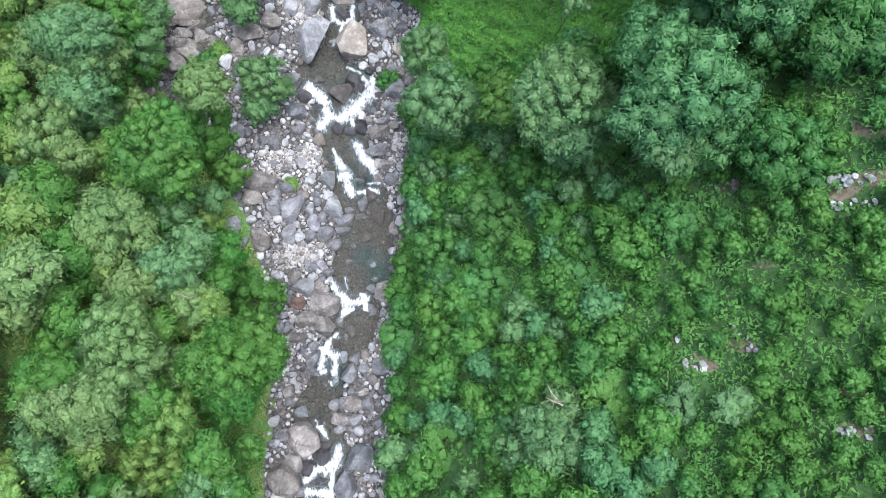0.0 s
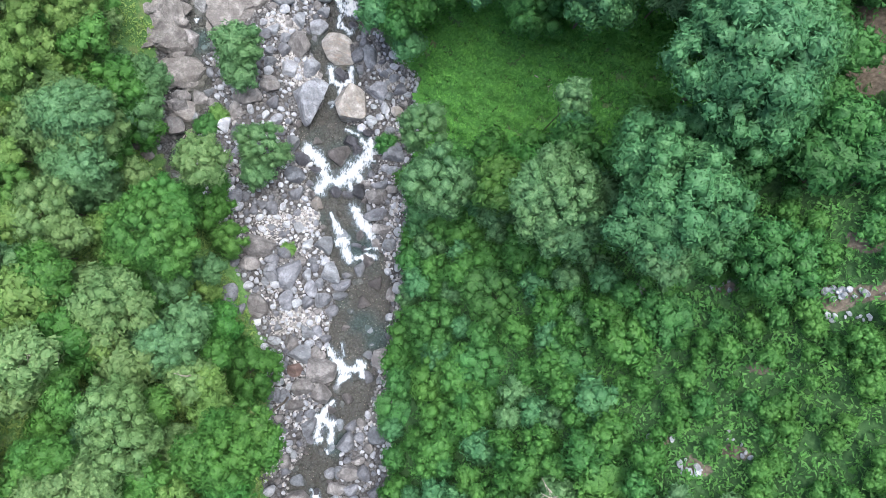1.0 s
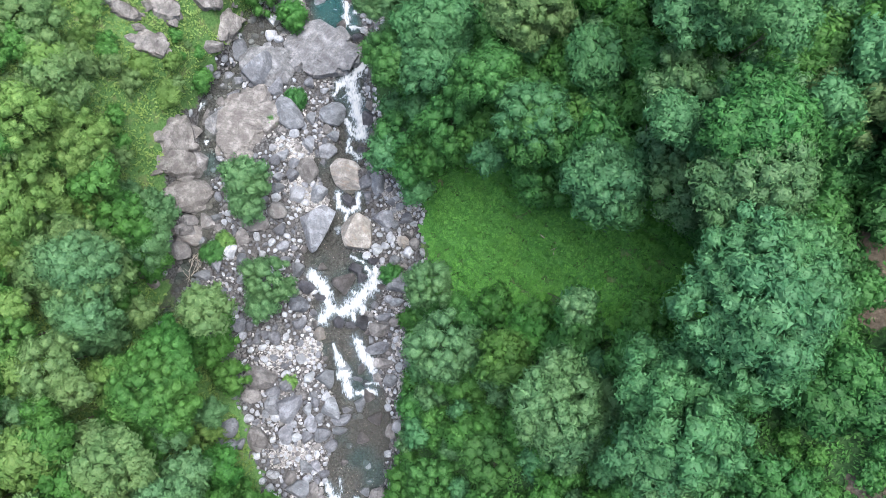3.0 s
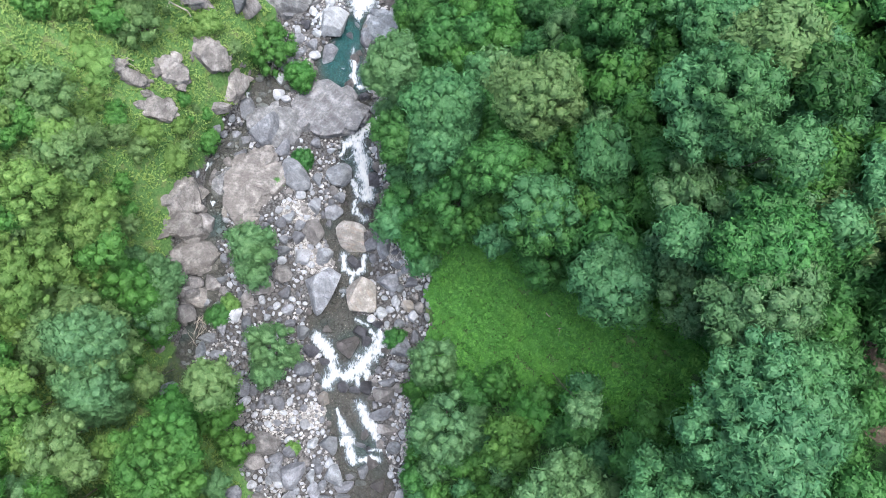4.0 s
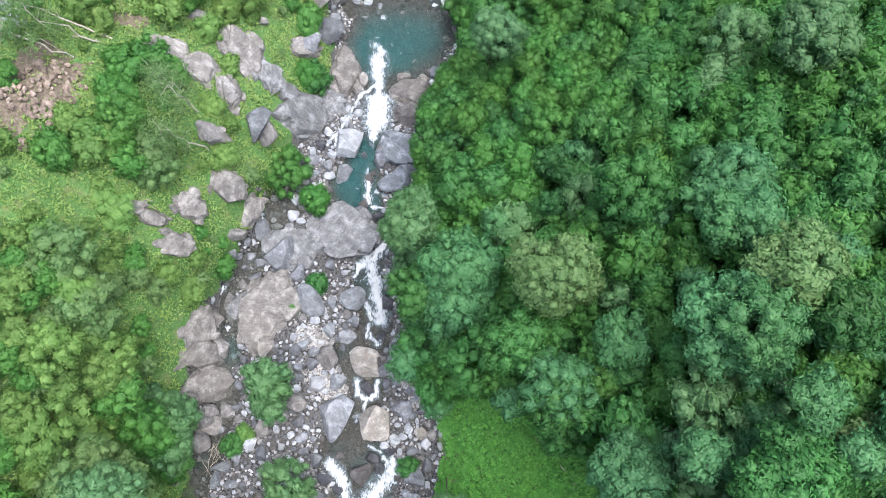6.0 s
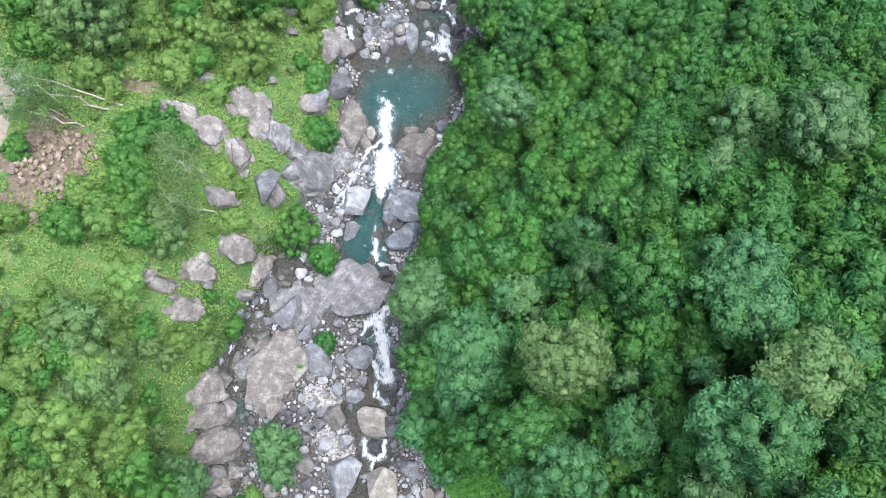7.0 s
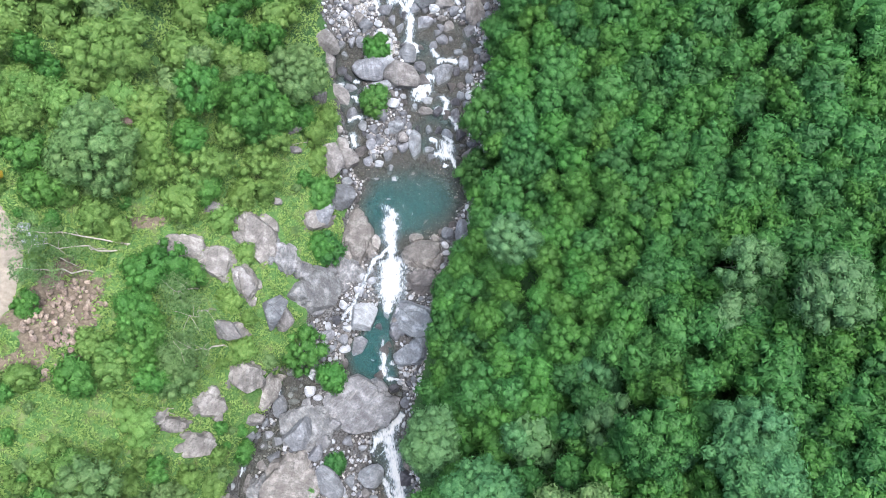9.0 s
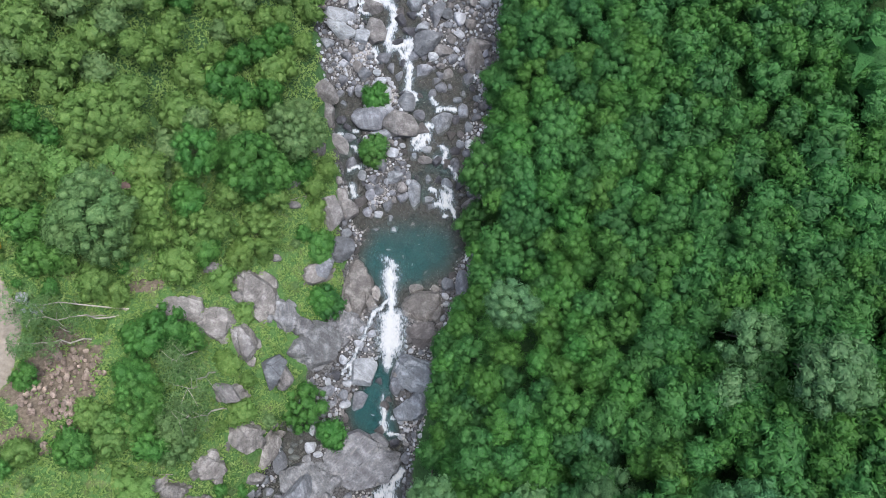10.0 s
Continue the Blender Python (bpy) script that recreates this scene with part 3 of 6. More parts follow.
def white_water(strokes, surface, name):
    """Broken foam along strokes: a lumpy sheet with ragged edges and holes."""
    x0, x1 = min(min(s[0], s[2]) for s in strokes) - 2, max(max(s[0], s[2]) for s in strokes) + 2
    y0, y1 = min(min(s[1], s[3]) for s in strokes) - 2, max(max(s[1], s[3]) for s in strokes) + 2

    def field(x, y):
        f = np.full(np.shape(x), -1.0)
        x, y = x + 0.16 * wobble(x, y, 0.55, 3.0) + 0.07 * wobble(x, y, 0.2, 8.0), y + 0.2 * wobble(x, y, 0.6, 5.0)
        for a, b, c, d, w, full in strokes:
            dx, dy = c - a, d - b
            u = np.clip(((x - a) * dx + (y - b) * dy) / (dx * dx + dy * dy + 1e-9), 0, 1)
            f = np.maximum(f, full - np.hypot(x - a - u * dx, y - b - u * dy) / (w * 2.4 + 0.08))
        return f

    def height(x, y):
        f = np.clip(field(x, y), 0, 1)
        return surface(x, y) + 0.03 + 0.14 * f + 0.07 * wobble(x, y, 0.22, 6.0) * (0.3 + f)

    me = sheet(name, np.arange(x0, x1, 0.1), np.arange(y0, y1, 0.1), height, FOAM_MAT, lambda x, y: field(x, y) > 0.0)
    co = np.empty(len(me.vertices) * 3)
    me.vertices.foreach_get("co", co)
    co = co.reshape(-1, 3)
    thick = np.clip(field(co[:, 0], co[:, 1]), -0.2, 1.1) - 1.0
    me.attributes.new("thick", "FLOAT", "POINT").data.foreach_set("value", thick.astype(np.float32))
    return tagged(new(name, me), "white foaming water tumbling between boulders", name.replace("_", " "), kind="stuff")


white_water(FOAM, lambda x, y: level(y), "white_water")
white_water(FALLS, lambda x, y: level(y) + 0.5, "waterfall")
white_water(SIDE_FOAM, lambda x, y: side_level(y), "white_water")

# ---- rocks ----


SHAPES, NORMALS = {}, {}


def shape_of(me):
    """Vertices and triangles of a mesh as arrays."""
    if me.name not in SHAPES:
        v = np.empty(len(me.vertices) * 3)
        me.vertices.foreach_get("co", v)
        f = np.empty(len(me.polygons) * 3, int)
        me.polygons.foreach_get("vertices", f)
        SHAPES[me.name] = v.reshape(-1, 3), f.reshape(-1, 3)
    return SHAPES[me.name]


def rock_mesh(name, seed, detail, cuts, lumps, mat, layered=0.0, ledge=False):
    """A weathered block: a ball with flat breaks, lumps and, on outcrops, layers."""
    rnd = random.Random(seed)
    bm = bmesh.new()
    bmesh.ops.create_icosphere(bm, subdivisions=detail, radius=0.5)
    planes = []
    for _ in range(cuts):
        n = Vector((rnd.gauss(0, 1), rnd.gauss(0, 1), rnd.gauss(0, 0.8))).normalized()
        planes.append((n, rnd.uniform(0.24, 0.4)))
    if ledge:
        planes = [(Vector((rnd.uniform(-0.25, 0.25), rnd.uniform(-0.25, 0.25), 1)).normalized(), rnd.uniform(0.14, 0.26))]
        for k in range(9):
            a = k * 0.7 + rnd.uniform(-0.25, 0.25)
            planes.append((Vector((math.cos(a), math.sin(a), rnd.uniform(0.0, 0.5))).normalized(), rnd.uniform(0.24, 0.4)))
    off = Vector((rnd.uniform(-50, 50), rnd.uniform(-50, 50), seed))
    turn = rnd.uniform(-0.5, 0.5)
    grooves = ((Vector((math.sin(turn), math.cos(turn), 0.1)), rnd.uniform(2.4, 3.6)), (Vector((math.cos(turn), -math.sin(turn), 0.2)), rnd.uniform(1.4, 2.2)))
    for v in bm.verts:
        p = v.co.copy()
        p *= 1 + lumps * noise.noise(p * 2.4 + off) + 0.4 * lumps * noise.noise(p * 6 + off)
        for n, d in planes:
            e = p.dot(n) - d
            if e > 0:
                p -= n * e * 0.97
        if ledge:
            for way, often in grooves:
                g = abs((p.dot(way) * often + 0.25 * noise.noise(p * 3 + off)) % 1 - 0.5)
                if g < 0.08:
                    p -= p.normalized() * 0.05 * (1 - g / 0.08)
        if layered:
            q = p.x * 0.35 + p.y * 0.9 + p.z * 0.5 + 0.1 * noise.noise(p * 3 + off)
            p += p.normalized() * layered * (abs((q * 7) % 1 - 0.5) - 0.25)
        p += p.normalized() * 0.05 * lumps * noise.noise(p * 15 + off)
        v.co = p
    for _ in range(0 if ledge else 1):
        bmesh.ops.smooth_vert(bm, verts=bm.verts, factor=0.25, use_axis_x=True, use_axis_y=True, use_axis_z=True)
    for axis in range(3):
        lo, hi = min(v.co[axis] for v in bm.verts), max(v.co[axis] for v in bm.verts)
        for v in bm.verts:
            v.co[axis] = (v.co[axis] - lo) / (hi - lo) - 0.5
    me = bpy.data.meshes.new(name)
    bm.to_mesh(me)
    bm.free()
    me.materials.append(mat)
    me.polygons.foreach_set("use_smooth", [True] * len(me.polygons))
    me.set_sharp_from_angle(angle=radians(22 if ledge else 26))
    return me


BLOCKS = {(tone, k, d): rock_mesh("boulder", 11 * k + n, 4 if d else 3, 9 + k, 0.13, ROCK[tone]) for n, tone in enumerate(ROCK) for k in range(4) for d in (0, 1)}
PEBBLES = {(tone, k): rock_mesh("stone", 7 * k + n + 100, 2, 10, 0.15, ROCK[tone]) for n, tone in enumerate(("grey", "brown", "pale", "dark")) for k in range(4)}
SAY = {"grey": "grey", "brown": "brownish grey", "pale": "pale almost white", "tan": "tan and rust-streaked", "dark": "dark brown", "wet": "dark wet", "blue": "bluish grey", "red": "reddish brown", "rubble": "pinkish"}
placed = []
dice = random.Random(5)


def boulder(x, y, w, l, turn, tone):
    hh = 0.72 * min(w, l) * dice.uniform(0.85, 1.15)
    me = BLOCKS[tone, dice.randrange(4), int(max(w, l) > 1.2)]
    ob = new("boulder", me)
    z = ground_at(x, y)
    if wetness(np.array([x]), np.array([y]))[0][0] > 0.5:
        z = max(z, float(level(y)) - 0.25)
    ob.matrix_world = pose(x, y, z + 0.22 * hh, dice.uniform(-8, 8), dice.uniform(-8, 8), turn) @ Matrix.Diagonal((1.1 * w, 1.1 * l, 1.15 * hh, 1))
    tagged(ob, SAY[tone] + (" boulder standing in the stream" if tone in ("wet", "dark") else " rounded boulder in the stream bed"), "boulder", "boulders along the stream")
    placed.append((x, y, 0.42 * (w + l) / 2))
    return ob


outcrops = []
LEDGE = {
    "brown": rock_material("ledge_brown_grey", (0.08, 0.074, 0.069), (0.185, 0.173, 0.162), (0.28, 0.265, 0.25), streak=(0.24, 0.23, 0.22)),
    "grey": rock_material("ledge_grey", (0.066, 0.067, 0.07), (0.152, 0.155, 0.16), (0.24, 0.243, 0.248), streak=(0.28, 0.283, 0.288)),
}


def outcrop(x, y, w, l, turn, tone, height):
    """Bedrock: several jointed blocks with one bedding direction, grown into each other and leaning with the slope."""
    w, l = 0.95 * w, 0.95 * l
    seed = 300 + len(outcrops)
    r = random.Random(seed)
    e = 0.8
    sx = (ground_at(x + e, y) - ground_at(x - e, y)) / (2 * e)
    sy = (ground_at(x, y + e) - ground_at(x, y - e)) / (2 * e)
    lean = Matrix.Rotation(0.9 * math.atan(sy), 4, "X") @ Matrix.Rotation(-0.9 * math.atan(sx), 4, "Y")
    z = np.mean([ground_at(x + i * w / 4, y + j * l / 4) for i in (-1, 0, 1) for j in (-1, 0, 1)])
    root = new("rock_outcrop")
    root.matrix_world = Matrix.Translation((x, y, z + 0.05 * height)) @ lean @ pose(0, 0, 0, 0, 0, turn)
    strike = r.uniform(-20, 20)
    for k in range(6):
        me = rock_mesh("rock_block", 1000 * seed + k, (5 if max(w, l) > 3.5 else 4) if k == 0 else 3, 16, 0.06, LEDGE.get(tone, ROCK[tone]), 0.018, True)
        a, d = (0, 0) if k == 0 else (k * 1.2566 + r.uniform(-0.4, 0.4), r.uniform(0.36, 0.5))
        s = r.uniform(0.98, 1.1) if k == 0 else r.uniform(0.3, 0.48)
        block = part("rock_block", me, root)
        block.matrix_basis = pose(d * math.cos(a) * w, d * math.sin(a) * l, height * (0 if k == 0 else r.uniform(-0.35, -0.1)), r.uniform(-5, 5), r.uniform(-5, 5), strike + r.uniform(-12, 12)) @ Matrix.Diagonal((w * s, l * s, height * r.uniform(0.75, 0.95), 1))
    tagged(root, SAY[tone] + " layered bedrock slab beside the stream", "rock outcrop", "rock outcrops along the gorge")
    outcrops.append(root)
    placed.append((x, y, 0.5 * (w + l) / 2))
    return root


# boulders and outcrops
boulder(-12.80, 18.63, 0.71, 0.80, 0, "pale")
boulder(-12.69, 17.63, 1.41, 1.32, 0, "brown")
boulder(-14.40, 16.73, 2.19, 1.40, 0, "brown")
boulder(-15.25, 15.59, 0.96, 1.23, 0, "brown")
boulder(-10.03, 16.38, 2.50, 3.58, -22, "grey")
boulder(-6.48, 15.92, 2.32, 2.68, 20, "tan")
boulder(-4.93, 14.62, 0.89, 0.89, 0, "pale")
boulder(-4.55, 16.95, 1.62, 1.44, 0, "grey")
boulder(-7.14, 18.14, 0.81, 1.36, 0, "wet")
boulder(-7.58, 11.83, 1.77, 1.59, 0, "dark")
boulder(-6.59, 13.01, 1.34, 1.16, 20, "wet")
boulder(-3.39, 11.74, 1.77, 1.68, 30, "grey")
boulder(-10.40, 11.62, 1.15, 0.97, -20, "wet")
boulder(-9.39, 10.71, 1.14, 0.88, -30, "wet")
boulder(-10.86, 10.40, 1.48, 1.31, 0, "blue")
boulder(-3.27, 10.45, 1.09, 0.70, 0, "grey")
boulder(-4.38, 9.34, 1.30, 0.69, 0, "grey")
boulder(-6.77, 8.67, 0.95, 0.69, 0, "wet")
boulder(-5.90, 8.95, 0.95, 1.13, 0, "wet")
boulder(-9.21, 8.04, 0.95, 1.12, 0, "tan")
boulder(-10.77, 8.91, 1.12, 0.95, 0, "grey")
boulder(-4.51, 8.56, 1.55, 1.21, 20, "brown")
boulder(-4.21, 5.97, 1.45, 0.77, 0, "brown")
boulder(-4.71, 7.06, 1.71, 0.86, 10, "grey")
boulder(-5.92, 5.39, 0.68, 1.02, 0, "dark")
boulder(-6.25, 4.74, 0.93, 0.59, -30, "wet")
boulder(-5.49, 4.36, 0.76, 0.76, 0, "wet")
boulder(-13.36, 4.92, 2.27, 1.68, -8, "brown")
boulder(-13.96, 3.75, 1.42, 1.09, 0, "brown")
boulder(-8.60, 4.83, 1.35, 1.35, 0, "grey")
boulder(-11.19, 2.79, 1.75, 2.25, -10, "grey")
boulder(-8.09, 2.68, 1.25, 1.67, 20, "grey")
boulder(-5.93, 2.93, 0.84, 1.34, 0, "grey")
boulder(-12.38, 3.05, 1.09, 1.42, 20, "grey")
boulder(-7.42, 1.81, 1.59, 0.92, 0, "grey")
boulder(-7.66, 1.07, 1.50, 0.67, -10, "grey")
boulder(-10.50, 0.68, 0.75, 0.67, 0, "pale")
boulder(-8.61, 0.82, 1.17, 1.08, 0, "grey")
boulder(-11.31, 0.92, 1.00, 1.42, 0, "grey")
boulder(-9.50, 1.69, 0.83, 1.25, 15, "grey")
boulder(-13.46, 0.59, 1.41, 1.83, 10, "brown")
boulder(-15.18, 1.68, 1.22, 1.30, 0, "grey")
boulder(-15.10, 0.45, 0.89, 0.89, 0, "grey")
boulder(-14.50, 0.43, 0.74, 0.82, 0, "grey")
boulder(-15.86, 0.68, 0.80, 0.97, 0, "grey")
boulder(-9.81, 2.66, 0.67, 1.00, 0, "grey")
boulder(-8.88, 2.08, 0.58, 0.75, 0, "grey")
boulder(-3.75, -0.62, 0.67, 0.58, 0, "pale")
boulder(-5.33, -1.52, 0.58, 0.83, 20, "blue")
boulder(-5.17, -2.63, 0.58, 0.41, 0, "grey")
boulder(-4.35, -3.58, 1.39, 1.64, 0, "brown")
boulder(-5.55, -3.35, 0.82, 0.66, 0, "grey")
boulder(-10.40, -3.03, 1.65, 1.32, 0, "grey")
boulder(-10.69, -4.11, 1.06, 0.90, 0, "red")
boulder(-8.73, -4.21, 2.04, 1.88, 0, "brown")
boulder(-9.97, -5.26, 1.63, 1.22, 0, "brown")
boulder(-8.75, -5.90, 1.30, 1.38, -25, "brown")
boulder(-12.18, -5.67, 0.97, 0.89, 0, "grey")
boulder(-7.75, -5.55, 0.57, 0.73, 0, "grey")
boulder(-11.41, -5.92, 0.81, 1.06, 30, "grey")
boulder(-10.71, -6.54, 1.38, 0.81, 0, "brown")
boulder(-9.76, -8.21, 1.04, 1.61, -10, "grey")
boulder(-9.58, -7.14, 0.73, 0.57, 0, "grey")
boulder(-6.43, -4.40, 0.66, 0.57, 0, "wet")
boulder(-4.62, -8.79, 1.52, 1.28, 0, "blue")
boulder(-7.00, -9.29, 1.44, 1.28, 30, "grey")
boulder(-6.17, -8.95, 0.88, 0.80, 0, "grey")
boulder(-5.38, -9.64, 0.72, 0.72, 0, "brown")
boulder(-8.18, -11.35, 0.87, 0.79, 0, "grey")
boulder(-7.47, -11.20, 0.56, 0.95, 0, "grey")
boulder(-6.79, -11.22, 1.59, 0.95, 0, "brown")
boulder(-7.56, -12.26, 1.41, 0.86, 0, "brown")
boulder(-6.66, -12.30, 1.02, 0.86, 0, "grey")
boulder(-7.82, -12.99, 0.70, 0.62, 0, "grey")
boulder(-10.21, -13.43, 2.01, 2.40, 20, "brown")
boulder(-11.66, -13.00, 1.17, 0.78, 0, "grey")
boulder(-6.37, -14.70, 2.14, 1.91, 10, "blue")
boulder(-7.19, -16.29, 1.52, 1.98, 0, "blue")
boulder(-11.40, -15.77, 2.29, 1.75, -25, "brown")
boulder(-10.78, -14.75, 1.30, 1.30, -20, "brown")
boulder(-9.14, -16.18, 1.68, 0.61, 5, "wet")
boulder(-10.02, -15.23, 1.00, 1.00, 0, "wet")
boulder(-12.18, -13.47, 0.77, 0.54, 0, "grey")
boulder(-8.89, -8.65, 0.56, 0.72, 0, "wet")
boulder(-9.05, -14.64, 1.31, 1.15, 0, "wet")
boulder(-3.58, 16.58, 0.63, 0.63, 0, "grey")
boulder(-3.10, 17.98, 0.81, 0.63, 0, "grey")
boulder(-5.24, 13.66, 0.81, 0.54, 0, "wet")
boulder(-11.18, 12.88, 1.06, 1.33, 0, "grey")
boulder(-8.06, 9.95, 0.61, 0.61, 0, "dark")
boulder(-15.31, 13.72, 0.78, 1.13, 0, "blue")
boulder(-10.16, 12.48, 0.89, 0.54, 0, "wet")
boulder(-9.74, 38.90, 2.41, 2.21, 0, "pale")
boulder(-10.08, 36.23, 1.35, 1.73, 0, "grey")
boulder(-15.99, 39.07, 1.99, 1.99, 0, "brown")
boulder(-16.95, 31.32, 1.60, 2.07, 30, "grey")
boulder(-18.36, 30.87, 1.99, 1.09, 0, "brown")
boulder(-15.60, 31.62, 0.94, 0.57, 0, "pale")
boulder(-17.70, 30.26, 0.56, 0.65, 0, "grey")
boulder(-18.88, 29.25, 0.90, 0.90, 0, "grey")
boulder(-18.54, 29.07, 0.73, 0.64, 0, "grey")
boulder(-16.64, 30.11, 0.66, 1.03, 0, "grey")
boulder(-16.68, 28.38, 1.11, 0.93, 0, "grey")
boulder(-17.01, 27.16, 1.10, 1.20, 0, "grey")
boulder(-17.57, 28.86, 1.02, 0.93, 0, "grey")
boulder(-14.83, 29.10, 2.60, 2.60, 20, "grey")
boulder(-13.35, 27.68, 1.57, 1.20, 30, "grey")
boulder(-12.23, 25.49, 1.83, 2.84, 40, "grey")
boulder(-18.84, 25.01, 1.09, 1.82, -20, "brown")
boulder(-19.15, 21.55, 1.34, 1.88, 0, "brown")
boulder(-8.81, 25.73, 1.96, 1.86, 0, "grey")
boulder(-10.65, 25.33, 0.93, 1.02, 0, "grey")
boulder(-10.72, 23.09, 1.10, 1.29, 0, "grey")
boulder(-9.09, 22.51, 1.38, 1.38, 0, "pale")
boulder(-10.55, 21.02, 1.64, 1.91, 0, "brown")
boulder(-7.52, 20.51, 2.82, 2.36, -15, "tan")
boulder(-7.40, 18.55, 1.18, 1.09, 0, "wet")
boulder(-6.01, 25.31, 1.21, 1.40, -30, "wet")
boulder(-5.31, 21.78, 0.64, 0.92, 0, "grey")
boulder(-4.89, 19.72, 1.09, 2.00, 20, "grey")
boulder(-2.87, 15.16, 0.99, 0.90, 0, "tan")
boulder(-12.86, 20.29, 0.89, 0.72, 0, "grey")
boulder(-12.73, 19.40, 0.98, 0.80, 0, "grey")
boulder(-19.89, 16.00, 1.59, 1.14, 20, "brown")
boulder(-20.06, 14.49, 1.58, 1.40, 0, "brown")
boulder(-20.15, 12.96, 1.31, 0.96, 0, "brown")
boulder(-21.57, 12.06, 1.19, 0.93, 0, "brown")
boulder(-20.41, 8.27, 2.29, 1.63, -30, "blue")
boulder(-18.15, 16.68, 1.50, 1.50, 0, "brown")
boulder(-17.48, 17.12, 0.89, 0.62, 0, "grey")
boulder(-18.74, 15.14, 0.88, 0.88, 0, "grey")
boulder(-22.24, 12.72, 1.01, 0.59, 0, "brown")
boulder(-21.10, 13.43, 1.04, 0.61, 0, "brown")
boulder(-17.31, 13.43, 0.96, 1.14, 0, "grey")
boulder(-18.37, 12.55, 1.31, 0.87, 0, "grey")
boulder(-18.66, 11.73, 0.78, 1.21, 0, "blue")
boulder(-15.67, 9.91, 1.03, 0.77, 0, "grey")
boulder(-15.20, 8.86, 1.03, 1.03, 0, "grey")
boulder(-20.99, 7.11, 1.21, 0.56, 0, "blue")
boulder(-21.81, 6.70, 0.87, 0.71, 0, "blue")
boulder(-11.39, 26.63, 0.75, 0.75, 0, "grey")
boulder(-8.73, 23.84, 1.02, 0.83, 0, "grey")
boulder(-3.94, 18.37, 0.73, 0.64, 0, "grey")
boulder(-14.23, 21.39, 0.63, 0.54, 0, "grey")
boulder(-6.36, 22.70, 0.74, 0.64, 0, "wet")
boulder(-19.53, 16.88, 1.33, 0.88, 0, "brown")
boulder(-19.37, 17.76, 1.15, 0.89, 0, "brown")
boulder(-12.51, 22.10, 0.99, 0.81, 0, "grey")
boulder(-11.37, 18.96, 1.35, 1.17, 0, "pale")
boulder(-9.63, 18.98, 1.27, 1.36, 0, "grey")
boulder(-11.68, 21.45, 1.00, 0.81, 0, "grey")
boulder(-12.16, 49.61, 2.26, 2.36, -30, "grey")
boulder(-13.84, 47.53, 3.09, 1.59, 20, "grey")
boulder(-4.96, 38.46, 1.47, 0.69, 0, "grey")
boulder(-5.74, 35.67, 2.54, 1.66, 0, "blue")
boulder(-21.12, 47.98, 1.98, 0.99, 0, "brown")
boulder(-16.96, 48.79, 1.05, 0.67, 0, "brown")
boulder(-2.34, 46.27, 1.15, 1.25, 0, "blue")
boulder(-1.03, 46.19, 1.15, 2.61, 0, "blue")
boulder(-18.77, 42.17, 1.35, 2.79, 25, "brown")
boulder(-16.64, 39.73, 2.00, 2.73, -25, "grey")
boulder(-19.58, 38.59, 2.76, 1.30, -20, "brown")
boulder(-32.14, 46.13, 1.02, 0.71, 0, "pale")
boulder(-12.69, 37.39, 1.07, 0.87, 0, "grey")
boulder(-11.50, 36.91, 0.88, 0.97, 0, "grey")
boulder(-11.06, 37.88, 0.78, 0.68, 0, "pale")
boulder(-12.02, 38.61, 0.78, 0.78, 0, "wet")
boulder(-12.43, 36.18, 0.87, 0.68, 0, "grey")
boulder(-9.61, 73.41, 1.98, 1.65, 0, "brown")
boulder(-9.29, 70.94, 1.97, 2.52, 0, "brown")
boulder(-3.53, 72.54, 1.43, 2.53, -20, "grey")
boulder(-2.42, 72.55, 1.10, 1.10, 0, "grey")
boulder(-5.46, 73.71, 1.65, 1.65, 0, "grey")
boulder(-4.24, 69.43, 2.40, 2.18, 0, "grey")
boulder(-5.56, 68.22, 1.31, 1.09, 0, "grey")
boulder(-2.71, 68.77, 1.64, 1.09, 0, "brown")
boulder(-6.84, 71.97, 1.32, 1.32, 0, "wet")
boulder(-6.01, 70.82, 1.43, 0.99, 0, "wet")
boulder(-7.26, 69.66, 1.31, 0.98, 0, "wet")
boulder(0.29, 68.15, 1.74, 2.50, 0, "brown")
boulder(0.85, 69.31, 2.18, 1.31, 0, "brown")
boulder(-4.62, 66.77, 1.63, 1.30, 0, "grey")
boulder(-2.17, 66.48, 1.09, 1.09, 0, "brown")
boulder(-3.37, 65.76, 0.87, 0.76, 0, "grey")
boulder(-6.24, 63.69, 1.51, 1.94, 15, "grey")
boulder(-9.73, 62.02, 3.33, 2.26, 0, "grey")
boulder(-6.76, 61.44, 3.32, 2.47, -10, "brown")
boulder(-2.73, 61.54, 2.04, 1.82, 20, "grey")
boulder(-0.84, 62.83, 0.97, 1.62, 0, "blue")
boulder(-13.85, 64.36, 2.24, 2.13, 0, "brown")
boulder(-13.72, 62.39, 1.17, 2.76, 0, "brown")
boulder(-12.81, 59.45, 3.18, 1.80, -30, "brown")
boulder(-14.30, 58.77, 1.54, 1.74, 0, "brown")
boulder(-11.75, 60.10, 1.28, 0.96, -20, "grey")
boulder(-16.20, 55.23, 2.25, 1.08, 20, "brown")
boulder(-15.67, 53.36, 1.17, 0.68, 0, "brown")
boulder(-10.44, 56.53, 0.85, 1.17, 20, "grey")
boulder(-8.64, 60.36, 2.14, 1.29, 0, "grey")
boulder(-7.25, 56.24, 1.38, 1.16, 0, "grey")
boulder(-6.09, 56.41, 0.53, 0.96, 0, "grey")
boulder(-5.38, 54.62, 1.26, 2.64, 15, "grey")
boulder(-4.17, 54.08, 1.05, 0.74, 0, "grey")
boulder(-3.96, 53.38, 0.84, 0.73, 0, "grey")
